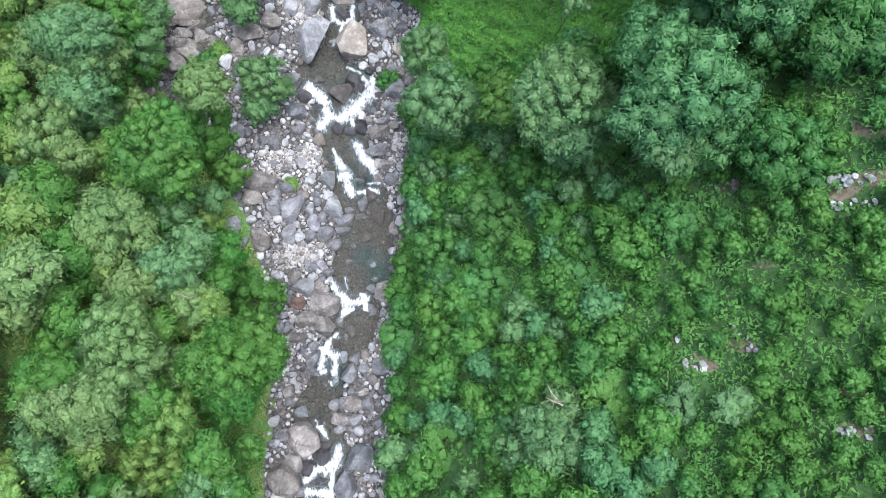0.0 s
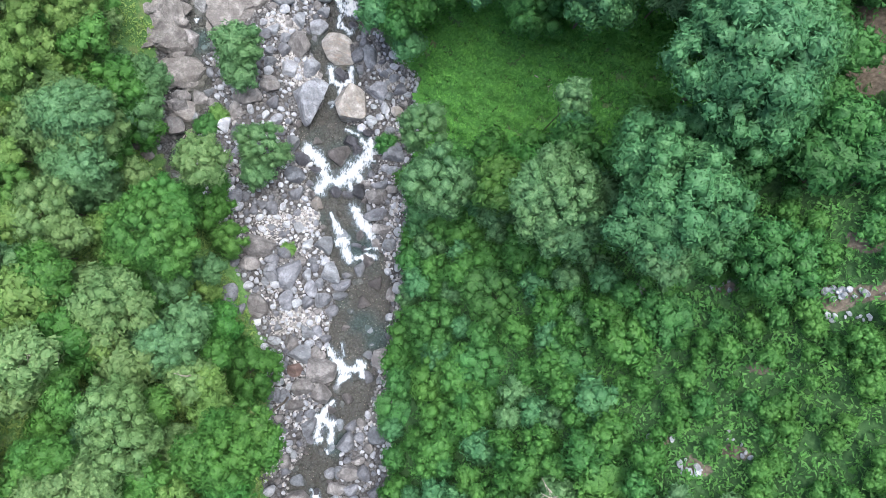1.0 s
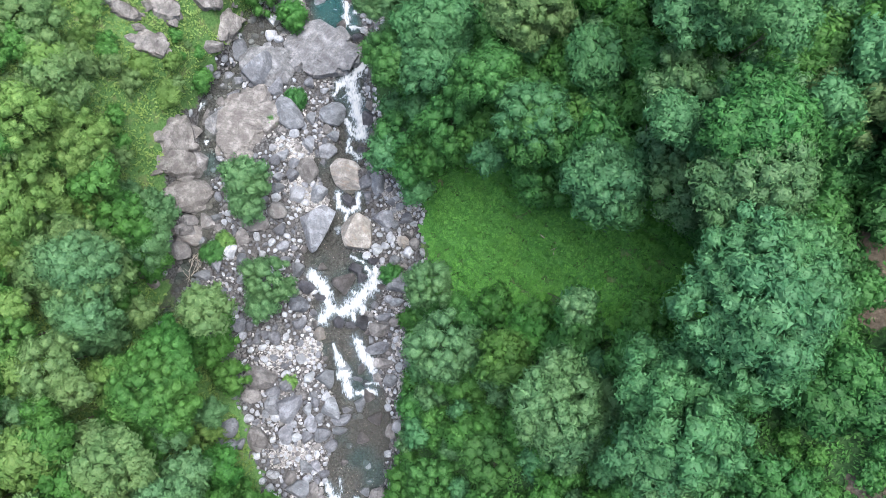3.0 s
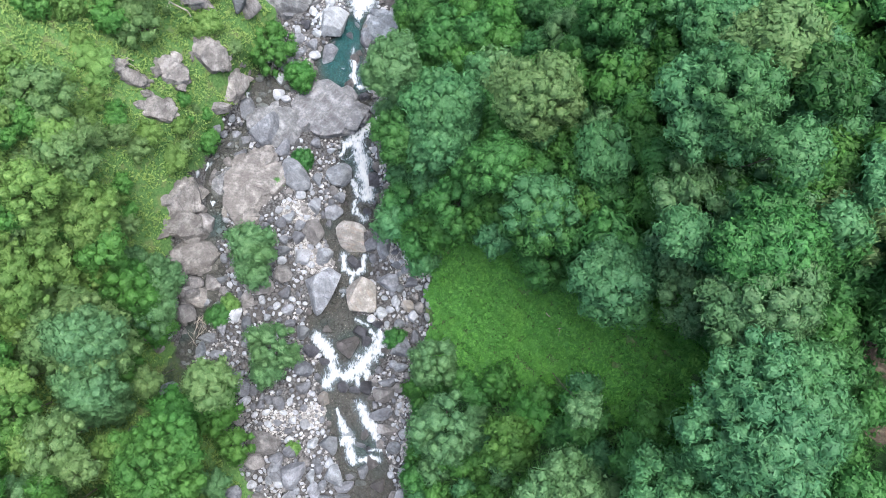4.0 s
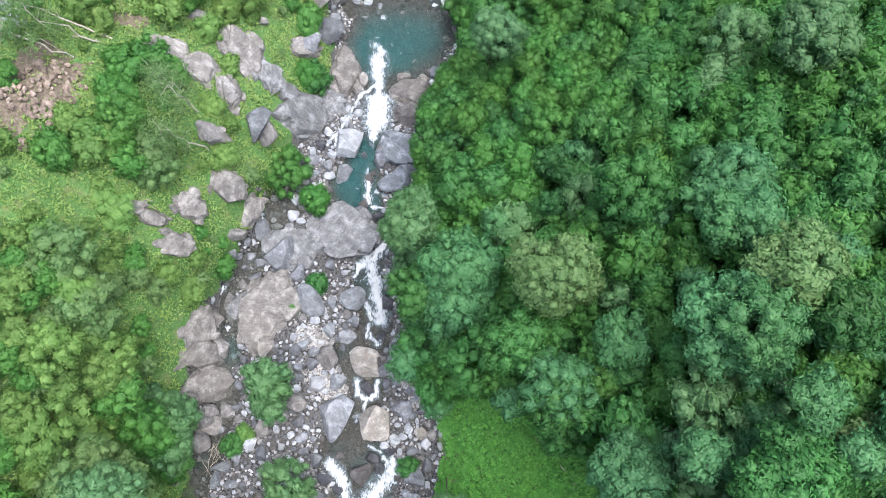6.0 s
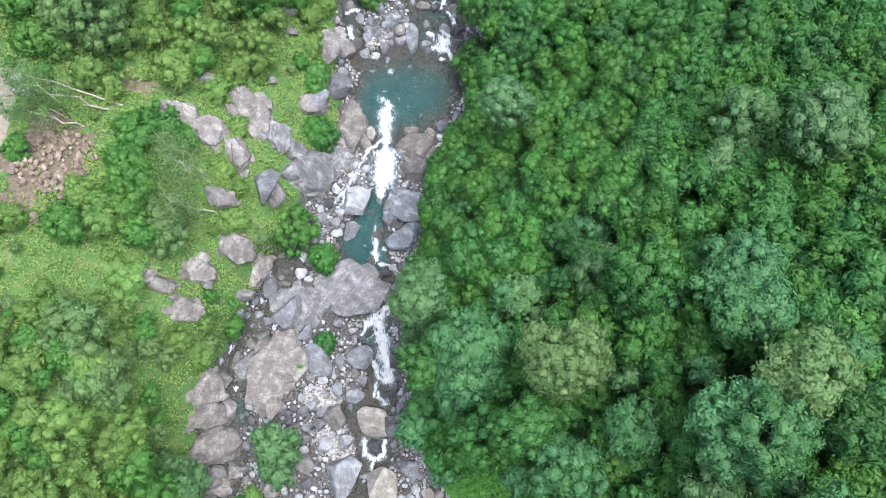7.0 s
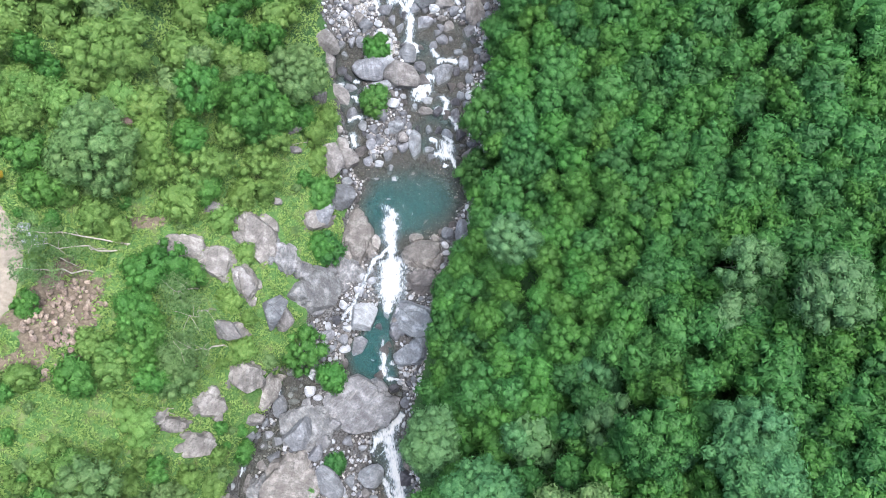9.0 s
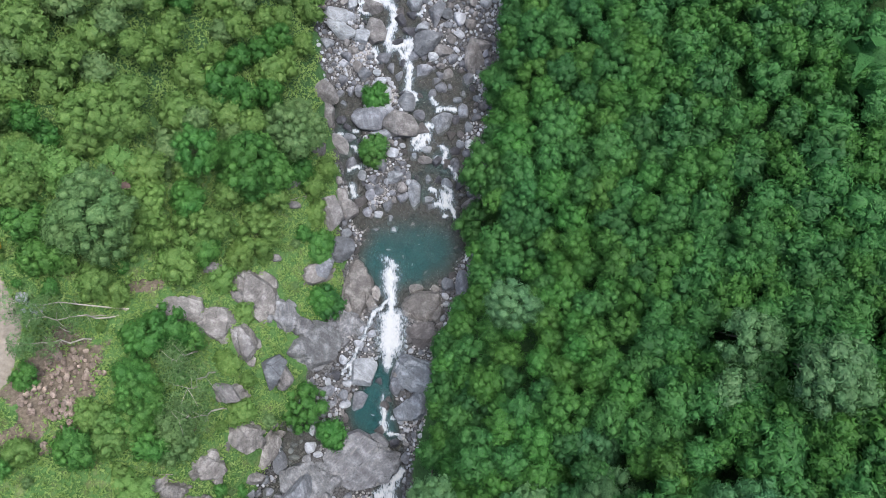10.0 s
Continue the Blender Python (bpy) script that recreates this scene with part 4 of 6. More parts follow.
boulder(-4.34, 58.98, 0.96, 0.86, 0, "pale")
boulder(-4.50, 57.99, 1.39, 0.85, 0, "brown")
boulder(-2.85, 56.90, 0.85, 0.43, 0, "grey")
boulder(-0.11, 54.71, 0.95, 0.74, 0, "grey")
boulder(-1.16, 54.51, 0.95, 0.53, 0, "grey")
boulder(-12.92, 52.77, 2.24, 3.05, 0, "brown")
boulder(-11.71, 53.29, 1.88, 1.99, 20, "brown")
boulder(-9.13, 51.34, 1.04, 0.47, 0, "grey")
boulder(-7.36, 51.38, 0.73, 0.57, 0, "pale")
boulder(-12.19, 54.61, 1.15, 1.26, 0, "brown")
boulder(-8.70, 65.69, 1.09, 0.87, 0, "pale")
boulder(-12.77, 64.58, 0.87, 0.87, 0, "grey")
boulder(-11.69, 64.86, 0.65, 0.98, 0, "grey")
boulder(-8.00, 53.55, 0.94, 1.36, 0, "grey")
boulder(-6.60, 54.36, 1.05, 1.05, 0, "grey")
boulder(-27.41, 54.68, 2.55, 1.02, -30, "red")
boulder(-31.17, 55.34, 0.66, 1.23, 0, "grey")
boulder(-7.90, 67.10, 0.76, 1.09, 0, "grey")
boulder(-7.07, 66.23, 0.76, 1.19, 0, "grey")
boulder(-11.48, 68.83, 0.98, 0.76, 0, "brown")
boulder(-10.66, 69.11, 0.66, 0.66, 0, "grey")
boulder(-1.37, 63.95, 0.86, 0.76, 0, "blue")
boulder(-0.31, 61.16, 0.75, 1.07, 0, "blue")
boulder(-1.13, 59.50, 0.75, 0.86, 0, "blue")
boulder(-0.60, 58.68, 0.75, 0.75, 0, "blue")
boulder(-12.46, 55.93, 0.63, 0.84, 0, "brown")
boulder(-9.61, 54.64, 0.84, 1.05, 0, "grey")
boulder(-8.72, 54.90, 0.84, 0.74, 0, "grey")
boulder(-9.82, 53.02, 0.94, 0.94, 0, "grey")
boulder(-8.87, 52.75, 0.94, 0.73, 0, "pale")
boulder(-7.72, 52.22, 0.63, 0.94, 0, "grey")
boulder(-12.60, 70.81, 3.07, 1.42, -25, "pale")
boulder(-10.67, 70.23, 1.64, 1.31, 0, "pale")
boulder(-1.73, 67.92, 0.87, 0.87, 0, "grey")
boulder(-2.99, 67.36, 0.76, 0.65, 0, "brown")
outcrop(-20.46, 23.29, 3.93, 3.24, 25, "brown", 1.7)
outcrop(-20.36, 21.37, 4.91, 2.71, 10, "brown", 1.6)
outcrop(-19.87, 18.98, 5.37, 3.18, 12, "brown", 1.7)
outcrop(-15.69, 24.66, 4.64, 7.11, -14, "brown", 1.9)
outcrop(-18.17, 24.75, 1.64, 2.89, -10, "grey", 1.3)
outcrop(-19.67, 15.79, 2.77, 1.85, 0, "brown", 1.2)
outcrop(-22.79, 44.71, 3.89, 2.38, 0, "brown", 1.4)
outcrop(-20.64, 43.63, 3.17, 2.90, 0, "brown", 1.4)
outcrop(-17.93, 45.58, 5.53, 3.22, -25, "brown", 1.8)
outcrop(-16.21, 44.17, 3.76, 2.59, -30, "grey", 1.6)
outcrop(-18.53, 42.03, 2.02, 3.36, 20, "brown", 1.4)
outcrop(-13.85, 41.25, 6.07, 4.61, -25, "grey", 2.4)
outcrop(-11.76, 42.76, 4.03, 3.02, -30, "grey", 1.8)
outcrop(-10.63, 46.27, 3.37, 6.48, 10, "brown", 2.0)
outcrop(-13.87, 47.38, 3.47, 2.23, 20, "brown", 1.5)
outcrop(-4.75, 44.58, 3.69, 4.10, -15, "brown", 2.2)
outcrop(-4.69, 41.81, 3.01, 2.51, 0, "dark", 1.6)
outcrop(-5.10, 38.50, 4.63, 2.92, -15, "blue", 1.6)
outcrop(-4.92, 36.09, 2.91, 2.67, 10, "blue", 1.6)
outcrop(-18.53, 34.66, 3.31, 2.42, -20, "brown", 1.6)
outcrop(-17.41, 32.94, 2.54, 3.46, -35, "brown", 2.0)
outcrop(-20.61, 32.81, 2.78, 2.56, -20, "brown", 1.4)
outcrop(-21.47, 30.02, 3.17, 2.03, -15, "brown", 1.2)
outcrop(-23.71, 32.46, 2.23, 1.13, 0, "brown", 1.0)
outcrop(-22.65, 31.80, 2.47, 1.24, -10, "brown", 1.0)
outcrop(-18.99, 38.24, 2.61, 1.52, -15, "brown", 1.2)
outcrop(-10.32, 31.36, 7.23, 5.30, -15, "grey", 2.2)
outcrop(-14.12, 29.85, 4.70, 4.00, 10, "grey", 1.8)
outcrop(-12.89, 72.35, 3.29, 1.65, -25, "pale", 1.0)

# smaller boulders scattered through the bed, most of them in the rapids below the pool
more = random.Random(99)
heap = {}
for _ in range(2600):
    if len(placed) > 560:
        break
    y = more.uniform(53.5, 78) if more.random() < 0.4 else more.uniform(-17, 45)
    x = more.uniform(left_edge(y) + 0.5, right_edge(y) - 0.2)
    w = more.uniform(0.55, 1.45) * (0.75 if y < 50 else 1.0)
    if all(math.hypot(x - q[0], y - q[1]) > 0.85 * (q[2] + 0.45 * w) for q in placed):
        wet = wetness(np.array([x]), np.array([y]))[0][0] > 0.5
        tone = more.choice(("grey", "blue", "wet", "dark") if wet else ("grey", "brown", "grey", "pale", "grey"))
        if len(placed) < 300:
            boulder(x, y, w, w * more.uniform(0.7, 1.2), more.uniform(0, 180), tone)
            continue
        z = max(ground_at(x, y), float(level(y)) - 0.25) if wet else ground_at(x, y)
        m = pose(x, y, z + 0.14 * w, more.uniform(-8, 8), more.uniform(-8, 8), more.uniform(0, 180)) @ Matrix.Diagonal((1.1 * w, 0.95 * w, 0.75 * w, 1))
        heap.setdefault(tone, []).append((BLOCKS[tone, more.randrange(4), 0], m))
        placed.append((x, y, 0.42 * w))

# loose stones between the boulders
cells, stones = {}, {}
for q in placed:
    cells.setdefault((int(q[0] // 4), int(q[1] // 4)), []).append(q)
    stones.setdefault((int(q[0] // 4), int(q[1] // 4)), []).append(q)


def clear(x, y, r, grid, near=1.0):
    i, j = int(x // 4), int(y // 4)
    for a in (-1, 0, 1):
        for b in (-1, 0, 1):
            for px, py, pr in grid.get((i + a, j + b), ()):
                if (x - px) ** 2 + (y - py) ** 2 < (near * (pr + r)) ** 2:
                    return False
    return True


rnd = random.Random(21)
count = singles = 0
gen = np.random.default_rng(21)
ty = gen.uniform(-17, 78, 60000)
tx = left_edge(ty) - 0.3 + gen.random(60000) * (right_edge(ty) - left_edge(ty) + 0.8)
tw, ts = wetness(tx, ty)
tz = land(tx, ty)
for x, y, z, wm, ws in zip(tx.tolist(), ty.tolist(), tz.tolist(), tw.tolist(), ts.tolist()):
    if count >= 3300:
        break
    r = 0.13 + 0.38 * rnd.random() ** 1.8
    if (wm > 0.6 or ws > 0.6) and rnd.random() > 0.12:
        continue
    if not clear(x, y, r, cells, 0.95):
        continue
    tone = rnd.choice(("grey", "pale", "brown", "pale", "pale", "grey")) if wm < 0.4 else "dark"
    me = PEBBLES[tone, rnd.randrange(4)]
    m = pose(x, y, z + 0.2 * r, rnd.uniform(-20, 20), rnd.uniform(-20, 20), rnd.uniform(0, 360)) @ Matrix.Diagonal((2.0 * r * rnd.uniform(0.9, 1.3), 2.0 * r * rnd.uniform(0.7, 1.1), 1.4 * r, 1))
    if r > 0.2 and singles < 290:
        singles += 1
        ob = new("stone", me)
        ob.matrix_world = m
        tagged(ob, SAY[tone] + " loose stone in the stream bed", "stone", "loose stones of the stream bed")
    else:
        heap.setdefault(tone, []).append((me, m))
    cells.setdefault((int(x // 4), int(y // 4)), []).append((x, y, r))
    count += 1


def joined(name, items, mat):
    """Many placed meshes of triangles as one."""
    vs, fs, ns, n = [], [], [], 0
    for me, m in items:
        v, f = shape_of(me)
        m = np.array(m)
        vs.append(v @ m[:3, :3].T + m[:3, 3])
        fs.append(f + n)
        n += len(v)
        if me.name in NORMALS:
            nv = NORMALS[me.name] @ np.linalg.inv(m[:3, :3])
            ns.append(nv / np.linalg.norm(nv, axis=1)[:, None])
    whole = mesh_of(name, np.concatenate(vs), np.concatenate(fs), mat, True)
    if ns:
        whole.normals_split_custom_set_from_vertices(np.concatenate(ns).tolist())
    return new(name, whole)


for tone, items in heap.items():
    tagged(joined("cobbles", items, ROCK[tone]), SAY[tone] + " cobbles packed between the boulders", "cobbles", kind="stuff")


def gravel(name, n, seed, where, tones=((0.1, 0.104, 0.112), (0.23, 0.238, 0.25), (0.43, 0.44, 0.46)), label="pale grey gravel between the boulders"):
    """Small stones beyond counting: low angular lumps in one mesh."""
    rng = np.random.default_rng(seed)
    x, y = where(rng, n)
    ok = (wetness(x, y)[0] < 0.5) & ((wobble(x, y, 1.8, 9.0) > -0.15) | (name != "gravel"))
    x, y = x[ok], y[ok]
    n = len(x)
    z = land(x, y)
    base = np.array([(1, 0, 0), (0.4, 0.9, 0), (-0.6, 0.8, 0), (-1, -0.1, 0), (-0.4, -0.9, 0), (0.6, -0.8, 0), (0.45, 0.2, 0.75), (-0.3, 0.4, 0.85), (-0.1, -0.45, 0.7)])
    tri = np.array([(0, 1, 6), (1, 7, 6), (1, 2, 7), (2, 3, 7), (3, 8, 7), (3, 4, 8), (4, 5, 8), (5, 6, 8), (5, 0, 6), (6, 7, 8)])
    s = rng.uniform(0.04, 0.15 if name == "gravel" else 0.105, n)
    a = rng.uniform(0, 6.28, n)
    v = np.repeat(base[None], n, 0) * (s[:, None] * rng.uniform(0.7, 1.3, (n, 3)))[:, None]
    c, si = np.cos(a)[:, None], np.sin(a)[:, None]
    v = np.stack([v[..., 0] * c - v[..., 1] * si, v[..., 0] * si + v[..., 1] * c, v[..., 2]], -1)
    v += np.stack([x, y, z - 0.02], 1)[:, None]
    f = (tri[None] + 9 * np.arange(n)[:, None, None]).reshape(-1, 3)
    k = Mat("gravel", 0.9)
    col = k.ramp(k.geo.outputs["Random Per Island"], (0.0, tones[0]), (0.5, tones[1]), (1.0, tones[2]))
    mat = k.done(k.mix(k.ramp(k.noise(12, 5), (0.4, (0.4, 0.4, 0.4)), (0.6, (0, 0, 0))), col, (0.12, 0.11, 0.1)))
    return tagged(new(name, mesh_of(name, v.reshape(-1, 3), f, mat)), label, "gravel", kind="stuff")


def in_bed(rng, n):
    y = rng.uniform(-18, 80, n)
    return left_edge(y) + rng.random(n) * (right_edge(y) - left_edge(y) + 0.6), y


gravel("gravel", 27000, 3, in_bed)
PALE_BARS = [(-12.3, 6.5, 1.37), (-10.0, 6.9, 1.12), (-11.7, -0.7, 1.25), (-10.0, -0.6, 1.17), (-10.5, 19.0, 1.18), (-11.0, 19.6, 1.27), (-10.1, 18.3, 1.09), (-12.2, 22.7, 1.18), (-2.8, 17.9, 1.64), (-4.0, 19.3, 0.91), (-8.8, 54.4, 1.79), (-12.0, 67.7, 1.96), (-7.9, 64.3, 1.08), (-10.7, 68.6, 1.42), (-11.1, 22.2, 0.91), (-2.9, 7.7, 0.69), (-2.7, 4.6, 0.67)]


def on_bars(rng, n):
    k = rng.integers(0, len(PALE_BARS), n)
    a, d = rng.uniform(0, 6.28, n), np.sqrt(rng.random(n)) * rng.uniform(0.7, 1.15, n)
    b = np.array(PALE_BARS)[k]
    return b[:, 0] + b[:, 2] * d * np.cos(a), b[:, 1] + 0.8 * b[:, 2] * d * np.sin(a)


gravel("gravel_bar", 9000, 4, on_bars, ((0.13, 0.133, 0.137), (0.26, 0.265, 0.27), (0.42, 0.428, 0.44)), "washed almost white gravel bars beside the water")

# ---- trees and shrubs ----


def leaf_sheet(name, p, n, s, rng, mat, spread=0.4, core=None):
    """Leaves as small pointed blades at p, facing about n, shaded as one soft surface; core: closed cores of the sprays."""
    count = len(p)
    face = n + rng.normal(size=n.shape) * spread
    face /= np.linalg.norm(face, axis=1)[:, None]
    side = np.cross(face, rng.normal(size=n.shape))
    side /= np.linalg.norm(side, axis=1)[:, None] + 1e-9
    up = np.cross(face, side)
    s = s[:, None]
    v = np.stack([p + up * s, p - up * s * 0.8 - side * s * 0.46 - face * s * 0.2, p - up * s * 0.8 + side * s * 0.46 - face * s * 0.2], 1)
    soft = 0.7 * n + 0.5 * face
    nv = np.repeat(soft / np.linalg.norm(soft, axis=1)[:, None], 3, 0)
    flip = np.einsum("ij,ij->i", np.cross(v[:, 1] - v[:, 0], v[:, 2] - v[:, 0]), n) < 0
    f = np.arange(3 * count).reshape(-1, 3)
    f[flip] = f[flip][:, ::-1]
    v = v.reshape(-1, 3)
    if core is not None:
        centre, size = core
        unit = np.array([(1, 0, 0), (0, 1, 0), (-1, 0, 0), (0, -1, 0), (0, 0, 1), (0, 0, -1.0)])
        tri = np.array([(0, 1, 4), (1, 2, 4), (2, 3, 4), (3, 0, 4), (1, 0, 5), (2, 1, 5), (3, 2, 5), (0, 3, 5)])
        cv = (centre[:, None] + unit[None] * size[:, None, None]).reshape(-1, 3)
        f = np.concatenate([f, (tri[None] + 6 * np.arange(len(centre))[:, None, None]).reshape(-1, 3) + len(v)])
        v = np.concatenate([v, cv])
        nv = np.concatenate([nv, np.tile(unit, (len(centre), 1))])
    me = mesh_of(name, v, f, mat, True)
    me.normals_split_custom_set_from_vertices(nv.tolist())
    NORMALS[me.name] = nv
    return me


def crown_mesh(name, seed, leaves, lobes, leaf, mat, squash=0.8, airy=False):
    """A crown of radius one: rounded sprays on the limbs, each closed by many small leaves, with dark gaps between the sprays."""
    rng = np.random.default_rng(seed)
    i = np.arange(lobes)
    z = 0.97 - 1.3 * (i + 0.5) / lobes + rng.normal(0, 0.05, lobes)
    a = 2.39996 * i + rng.normal(0, 0.3, lobes)
    flat = np.sqrt(np.clip(1 - z * z, 0, 1))
    d = np.stack([flat * np.cos(a), flat * np.sin(a), z], 1)
    size = 0.62 * math.sqrt(8.2 / lobes) * rng.uniform(0.6, 1.4, lobes)
    reach = (1.04 - size) * rng.uniform(0.62, 1.1, lobes)
    centre = d * reach[:, None]
    which = rng.choice(lobes, leaves, p=size**2 / (size**2).sum())
    n = rng.normal(size=(leaves, 3))
    n += 0.8 * d[which]
    n[:, 2] += 0.35
    n /= np.linalg.norm(n, axis=1)[:, None]
    p = centre[which] + n * (size[which] * rng.uniform(0.2 if airy else 0.78, 1.1, leaves))[:, None]
    p[:, 2] *= squash
    centre[:, 2] *= squash
    return leaf_sheet(name, p, n, leaf * rng.uniform(0.6, 1.4, leaves), rng, mat, 0.9 if airy else 0.42, None if airy else (centre, 0.84 * size))


def tube(bm, a, b, ra, rb, sides=6):
    a, b = Vector(a), Vector(b)
    turn = (b - a).to_track_quat("Z", "Y").to_matrix()
    rings = []
    for p, r in ((a, ra), (b, rb)):
        rings.append([bm.verts.new(p + turn @ Vector((r * math.cos(6.2832 * i / sides), r * math.sin(6.2832 * i / sides), 0))) for i in range(sides)])
    for i in range(sides):
        bm.faces.new((rings[0][i], rings[0][(i + 1) % sides], rings[1][(i + 1) % sides], rings[1][i]))
    bm.faces.new(rings[1])


def trunk_mesh(name, seed, mat):
    """A bent tapered stem with limbs, one metre high and wide: it is scaled to its tree."""
    r = random.Random(seed)
    bm = bmesh.new()
    p, rad = Vector((0, 0, -0.08)), 0.035
    for k in range(5):
        q = p + Vector((r.uniform(-0.04, 0.04), r.uniform(-0.04, 0.04), 0.2))
        tube(bm, p, q, rad, rad * 0.8)
        if k > 1:
            for _ in range(2):
                a = r.uniform(0, 6.28)
                e = q + Vector((0.32 * math.cos(a), 0.32 * math.sin(a), r.uniform(0.1, 0.25)))
                m = q.lerp(e, 0.5) + Vector((0, 0, 0.03))
                tube(bm, q, m, rad * 0.5, rad * 0.35, 5)
                tube(bm, m, e, rad * 0.35, rad * 0.12, 5)
        p, rad = q, rad * 0.8
    me = bpy.data.meshes.new(name)
    bm.to_mesh(me)
    bm.free()
    me.materials.append(mat)
    return me


TRUNKS = [trunk_mesh("trunk", s, BARK) for s in range(4)]
SIZES = ((1.35, 1350, 24), (2.3, 3100, 48), (3.6, 5200, 80), (6.0, 8000, 130), (1.35, 640, 19))
CROWNS = {}


def crown_for(kind, r, scrub=False):
    size = 4 if scrub else min(range(4), key=lambda i: abs(math.log(SIZES[i][0] / r)))
    key = kind, size, dice.randrange(3)
    if key not in CROWNS:
        full, leaves, lobes = SIZES[size]
        CROWNS[key] = crown_mesh("crown", 1000 + 31 * len(CROWNS), leaves, lobes, (0.14 if scrub else 0.115) / full, LEAF[kind])
    return CROWNS[key]


TREE_SAY = {"mid": "mid-green leafy", "dark": "dark green dense", "bright": "bright fresh-green", "lime": "yellow-green", "pale": "pale grey-green airy", "sage": "sage-green soft", "leafy": "full green leafy", "blue": "cool bluish-green rounded"}
woods = {}


def thicket_crown(x, y, r, tall, kind):
    """One of the countless crowns of the closed scrub: kept for joining."""
    rz = min(0.85 * r, 0.75 * tall)
    z = ground_at(x, y) + tall - 0.85 * rz
    m = pose(x, y, z, 0, 0, dice.uniform(0, 360)) @ Matrix.Diagonal((1.15 * r, 1.15 * r, 1.25 * rz, 1))
    thicket.setdefault(kind, []).append((crown_for(kind, r, True), m))
    woods.setdefault((int(x // 4), int(y // 4)), []).append((x, y, r))


thicket = {}


def tree(x, y, r, top, kind):
    base = ground_at(x, y) - 0.05
    rz = min(0.8 * r, max(0.6, 0.75 * (top - base)))
    zc = max(top - 0.85 * rz, base + 0.25 * rz)
    tall = top - base
    low = tall < 3.2
    name = "shrub" if low else "tree"
    root = new(name)
    root.matrix_world = pose(x, y, base, 0, 0, dice.uniform(0, 360))
    stem = part("trunk", TRUNKS[dice.randrange(4)], root)
    wide = min(1.1 * r, 0.4 * tall + 0.5)
    stem.matrix_basis = Matrix.Diagonal((wide, wide, max(zc - base + 0.2 * rz, 0.5), 1))
    if r > 2.3:
        for k in range(6):
            a, d = k * 1.2566 + dice.uniform(-0.4, 0.4), (0.0 if k == 5 else r * dice.uniform(0.4, 0.58))
            rr = r * (0.66 if k == 5 else dice.uniform(0.44, 0.62))
            head = part("crown", crown_for(kind, rr), root)
            head.matrix_basis = Matrix.Translation((d * math.cos(a), d * math.sin(a), zc - base + (0.3 * rz if k == 5 else rz * dice.uniform(-0.35, 0.15)))) @ Matrix.Diagonal((rr * 1.15, rr * 1.15, rr * 1.0, 1))
    else:
        top_part = part("crown", crown_for(kind, r), root)
        top_part.matrix_basis = Matrix.Translation((0, 0, zc - base)) @ Matrix.Diagonal((r * dice.uniform(1.0, 1.25), r * dice.uniform(1.0, 1.25), 1.25 * rz, 1))
    place = "slope" if x > right_edge(y) or x < left_edge(y) else "stream bank"
    tagged(root, TREE_SAY[kind] + (" low shrub on the " if low else " deciduous tree on the ") + place, name, "shrubs on the slopes" if low else "trees on the slopes")
    woods.setdefault((int(x // 4), int(y // 4)), []).append((x, y, r))
    return root


tree(0.27, 8.48, 2.04, 9.75, "sage")
tree(3.88, 8.17, 1.67, 10.88, "bright")
tree(-0.71, 12.38, 1.80, 7.53, "sage")
tree(7.11, 11.82, 1.00, 17.27, "sage")
tree(6.52, 6.73, 2.80, 17.78, "sage")
tree(9.00, 18.12, 2.50, 16.65, "blue")
tree(6.39, 19.03, 2.08, 10.00, "mid")
tree(0.88, 22.95, 2.10, 8.64, "mid")
tree(5.49, 21.88, 2.28, 13.04, "mid")
tree(14.42, 17.96, 2.90, 22.31, "sage")
tree(13.96, 12.28, 4.10, 23.99, "blue")
tree(11.29, 6.55, 3.70, 21.68, "blue")
tree(10.30, 3.90, 1.39, 20.27, "sage")
tree(3.60, 1.20, 2.25, 9.08, "mid")
tree(-0.25, -0.60, 2.10, 7.18, "mid")
tree(12.66, 17.55, 1.78, 17.68, "sage")
tree(-0.64, -4.10, 1.43, 7.65, "bright")
tree(2.90, -2.96, 2.01, 9.00, "mid")
tree(8.00, -1.85, 1.95, 12.86, "mid")
tree(15.63, 3.40, 1.87, 20.55, "mid")
tree(12.38, 0.39, 1.51, 15.68, "mid")
tree(-17.83, 6.06, 3.20, 10.22, "bright")
tree(-23.15, 13.30, 3.00, 8.30, "pale")
tree(-20.35, 1.65, 2.62, 11.40, "pale")
tree(-12.70, 12.3, 1.9, 1.63, "sage")
tree(-13.3, 10.6, 1.4, 1.0, "sage")
tree(-14.28, 19.94, 1.75, 1.66, "sage")
tree(-14.30, 18.10, 1.5, 0.9, "sage")
tree(-15.48, 10.78, 1.75, 7.03, "pale")
tree(-20.94, 16.66, 2.38, 3.08, "sage")
tree(-23.90, 22.36, 1.85, 6.20, "lime")
tree(-16.50, 8.34, 2.20, 3.53, "leafy")
tree(-22.90, 10.16, 2.40, 8.30, "sage")
tree(-23.74, 7.50, 2.01, 10.45, "pale")
tree(-17.00, 2.06, 1.99, 4.68, "lime")
tree(-17.47, -1.08, 2.31, 9.85, "sage")
tree(-13.27, -3.68, 2.22, 4.85, "leafy")
tree(-14.76, 5.50, 1.39, 3.15, "bright")
tree(2.80, 24.67, 1.93, 13.10, "mid")
tree(5.50, 22.30, 2.25, 13.45, "blue")
tree(-0.36, 26.75, 2.59, 8.70, "blue")
tree(12.88, 26.90, 3.00, 21.60, "blue")
tree(5.15, 28.70, 2.80, 13.86, "pale")
tree(10.77, 20.60, 1.25, 20.50, "blue")
tree(14.16, 20.20, 2.48, 22.65, "mid")
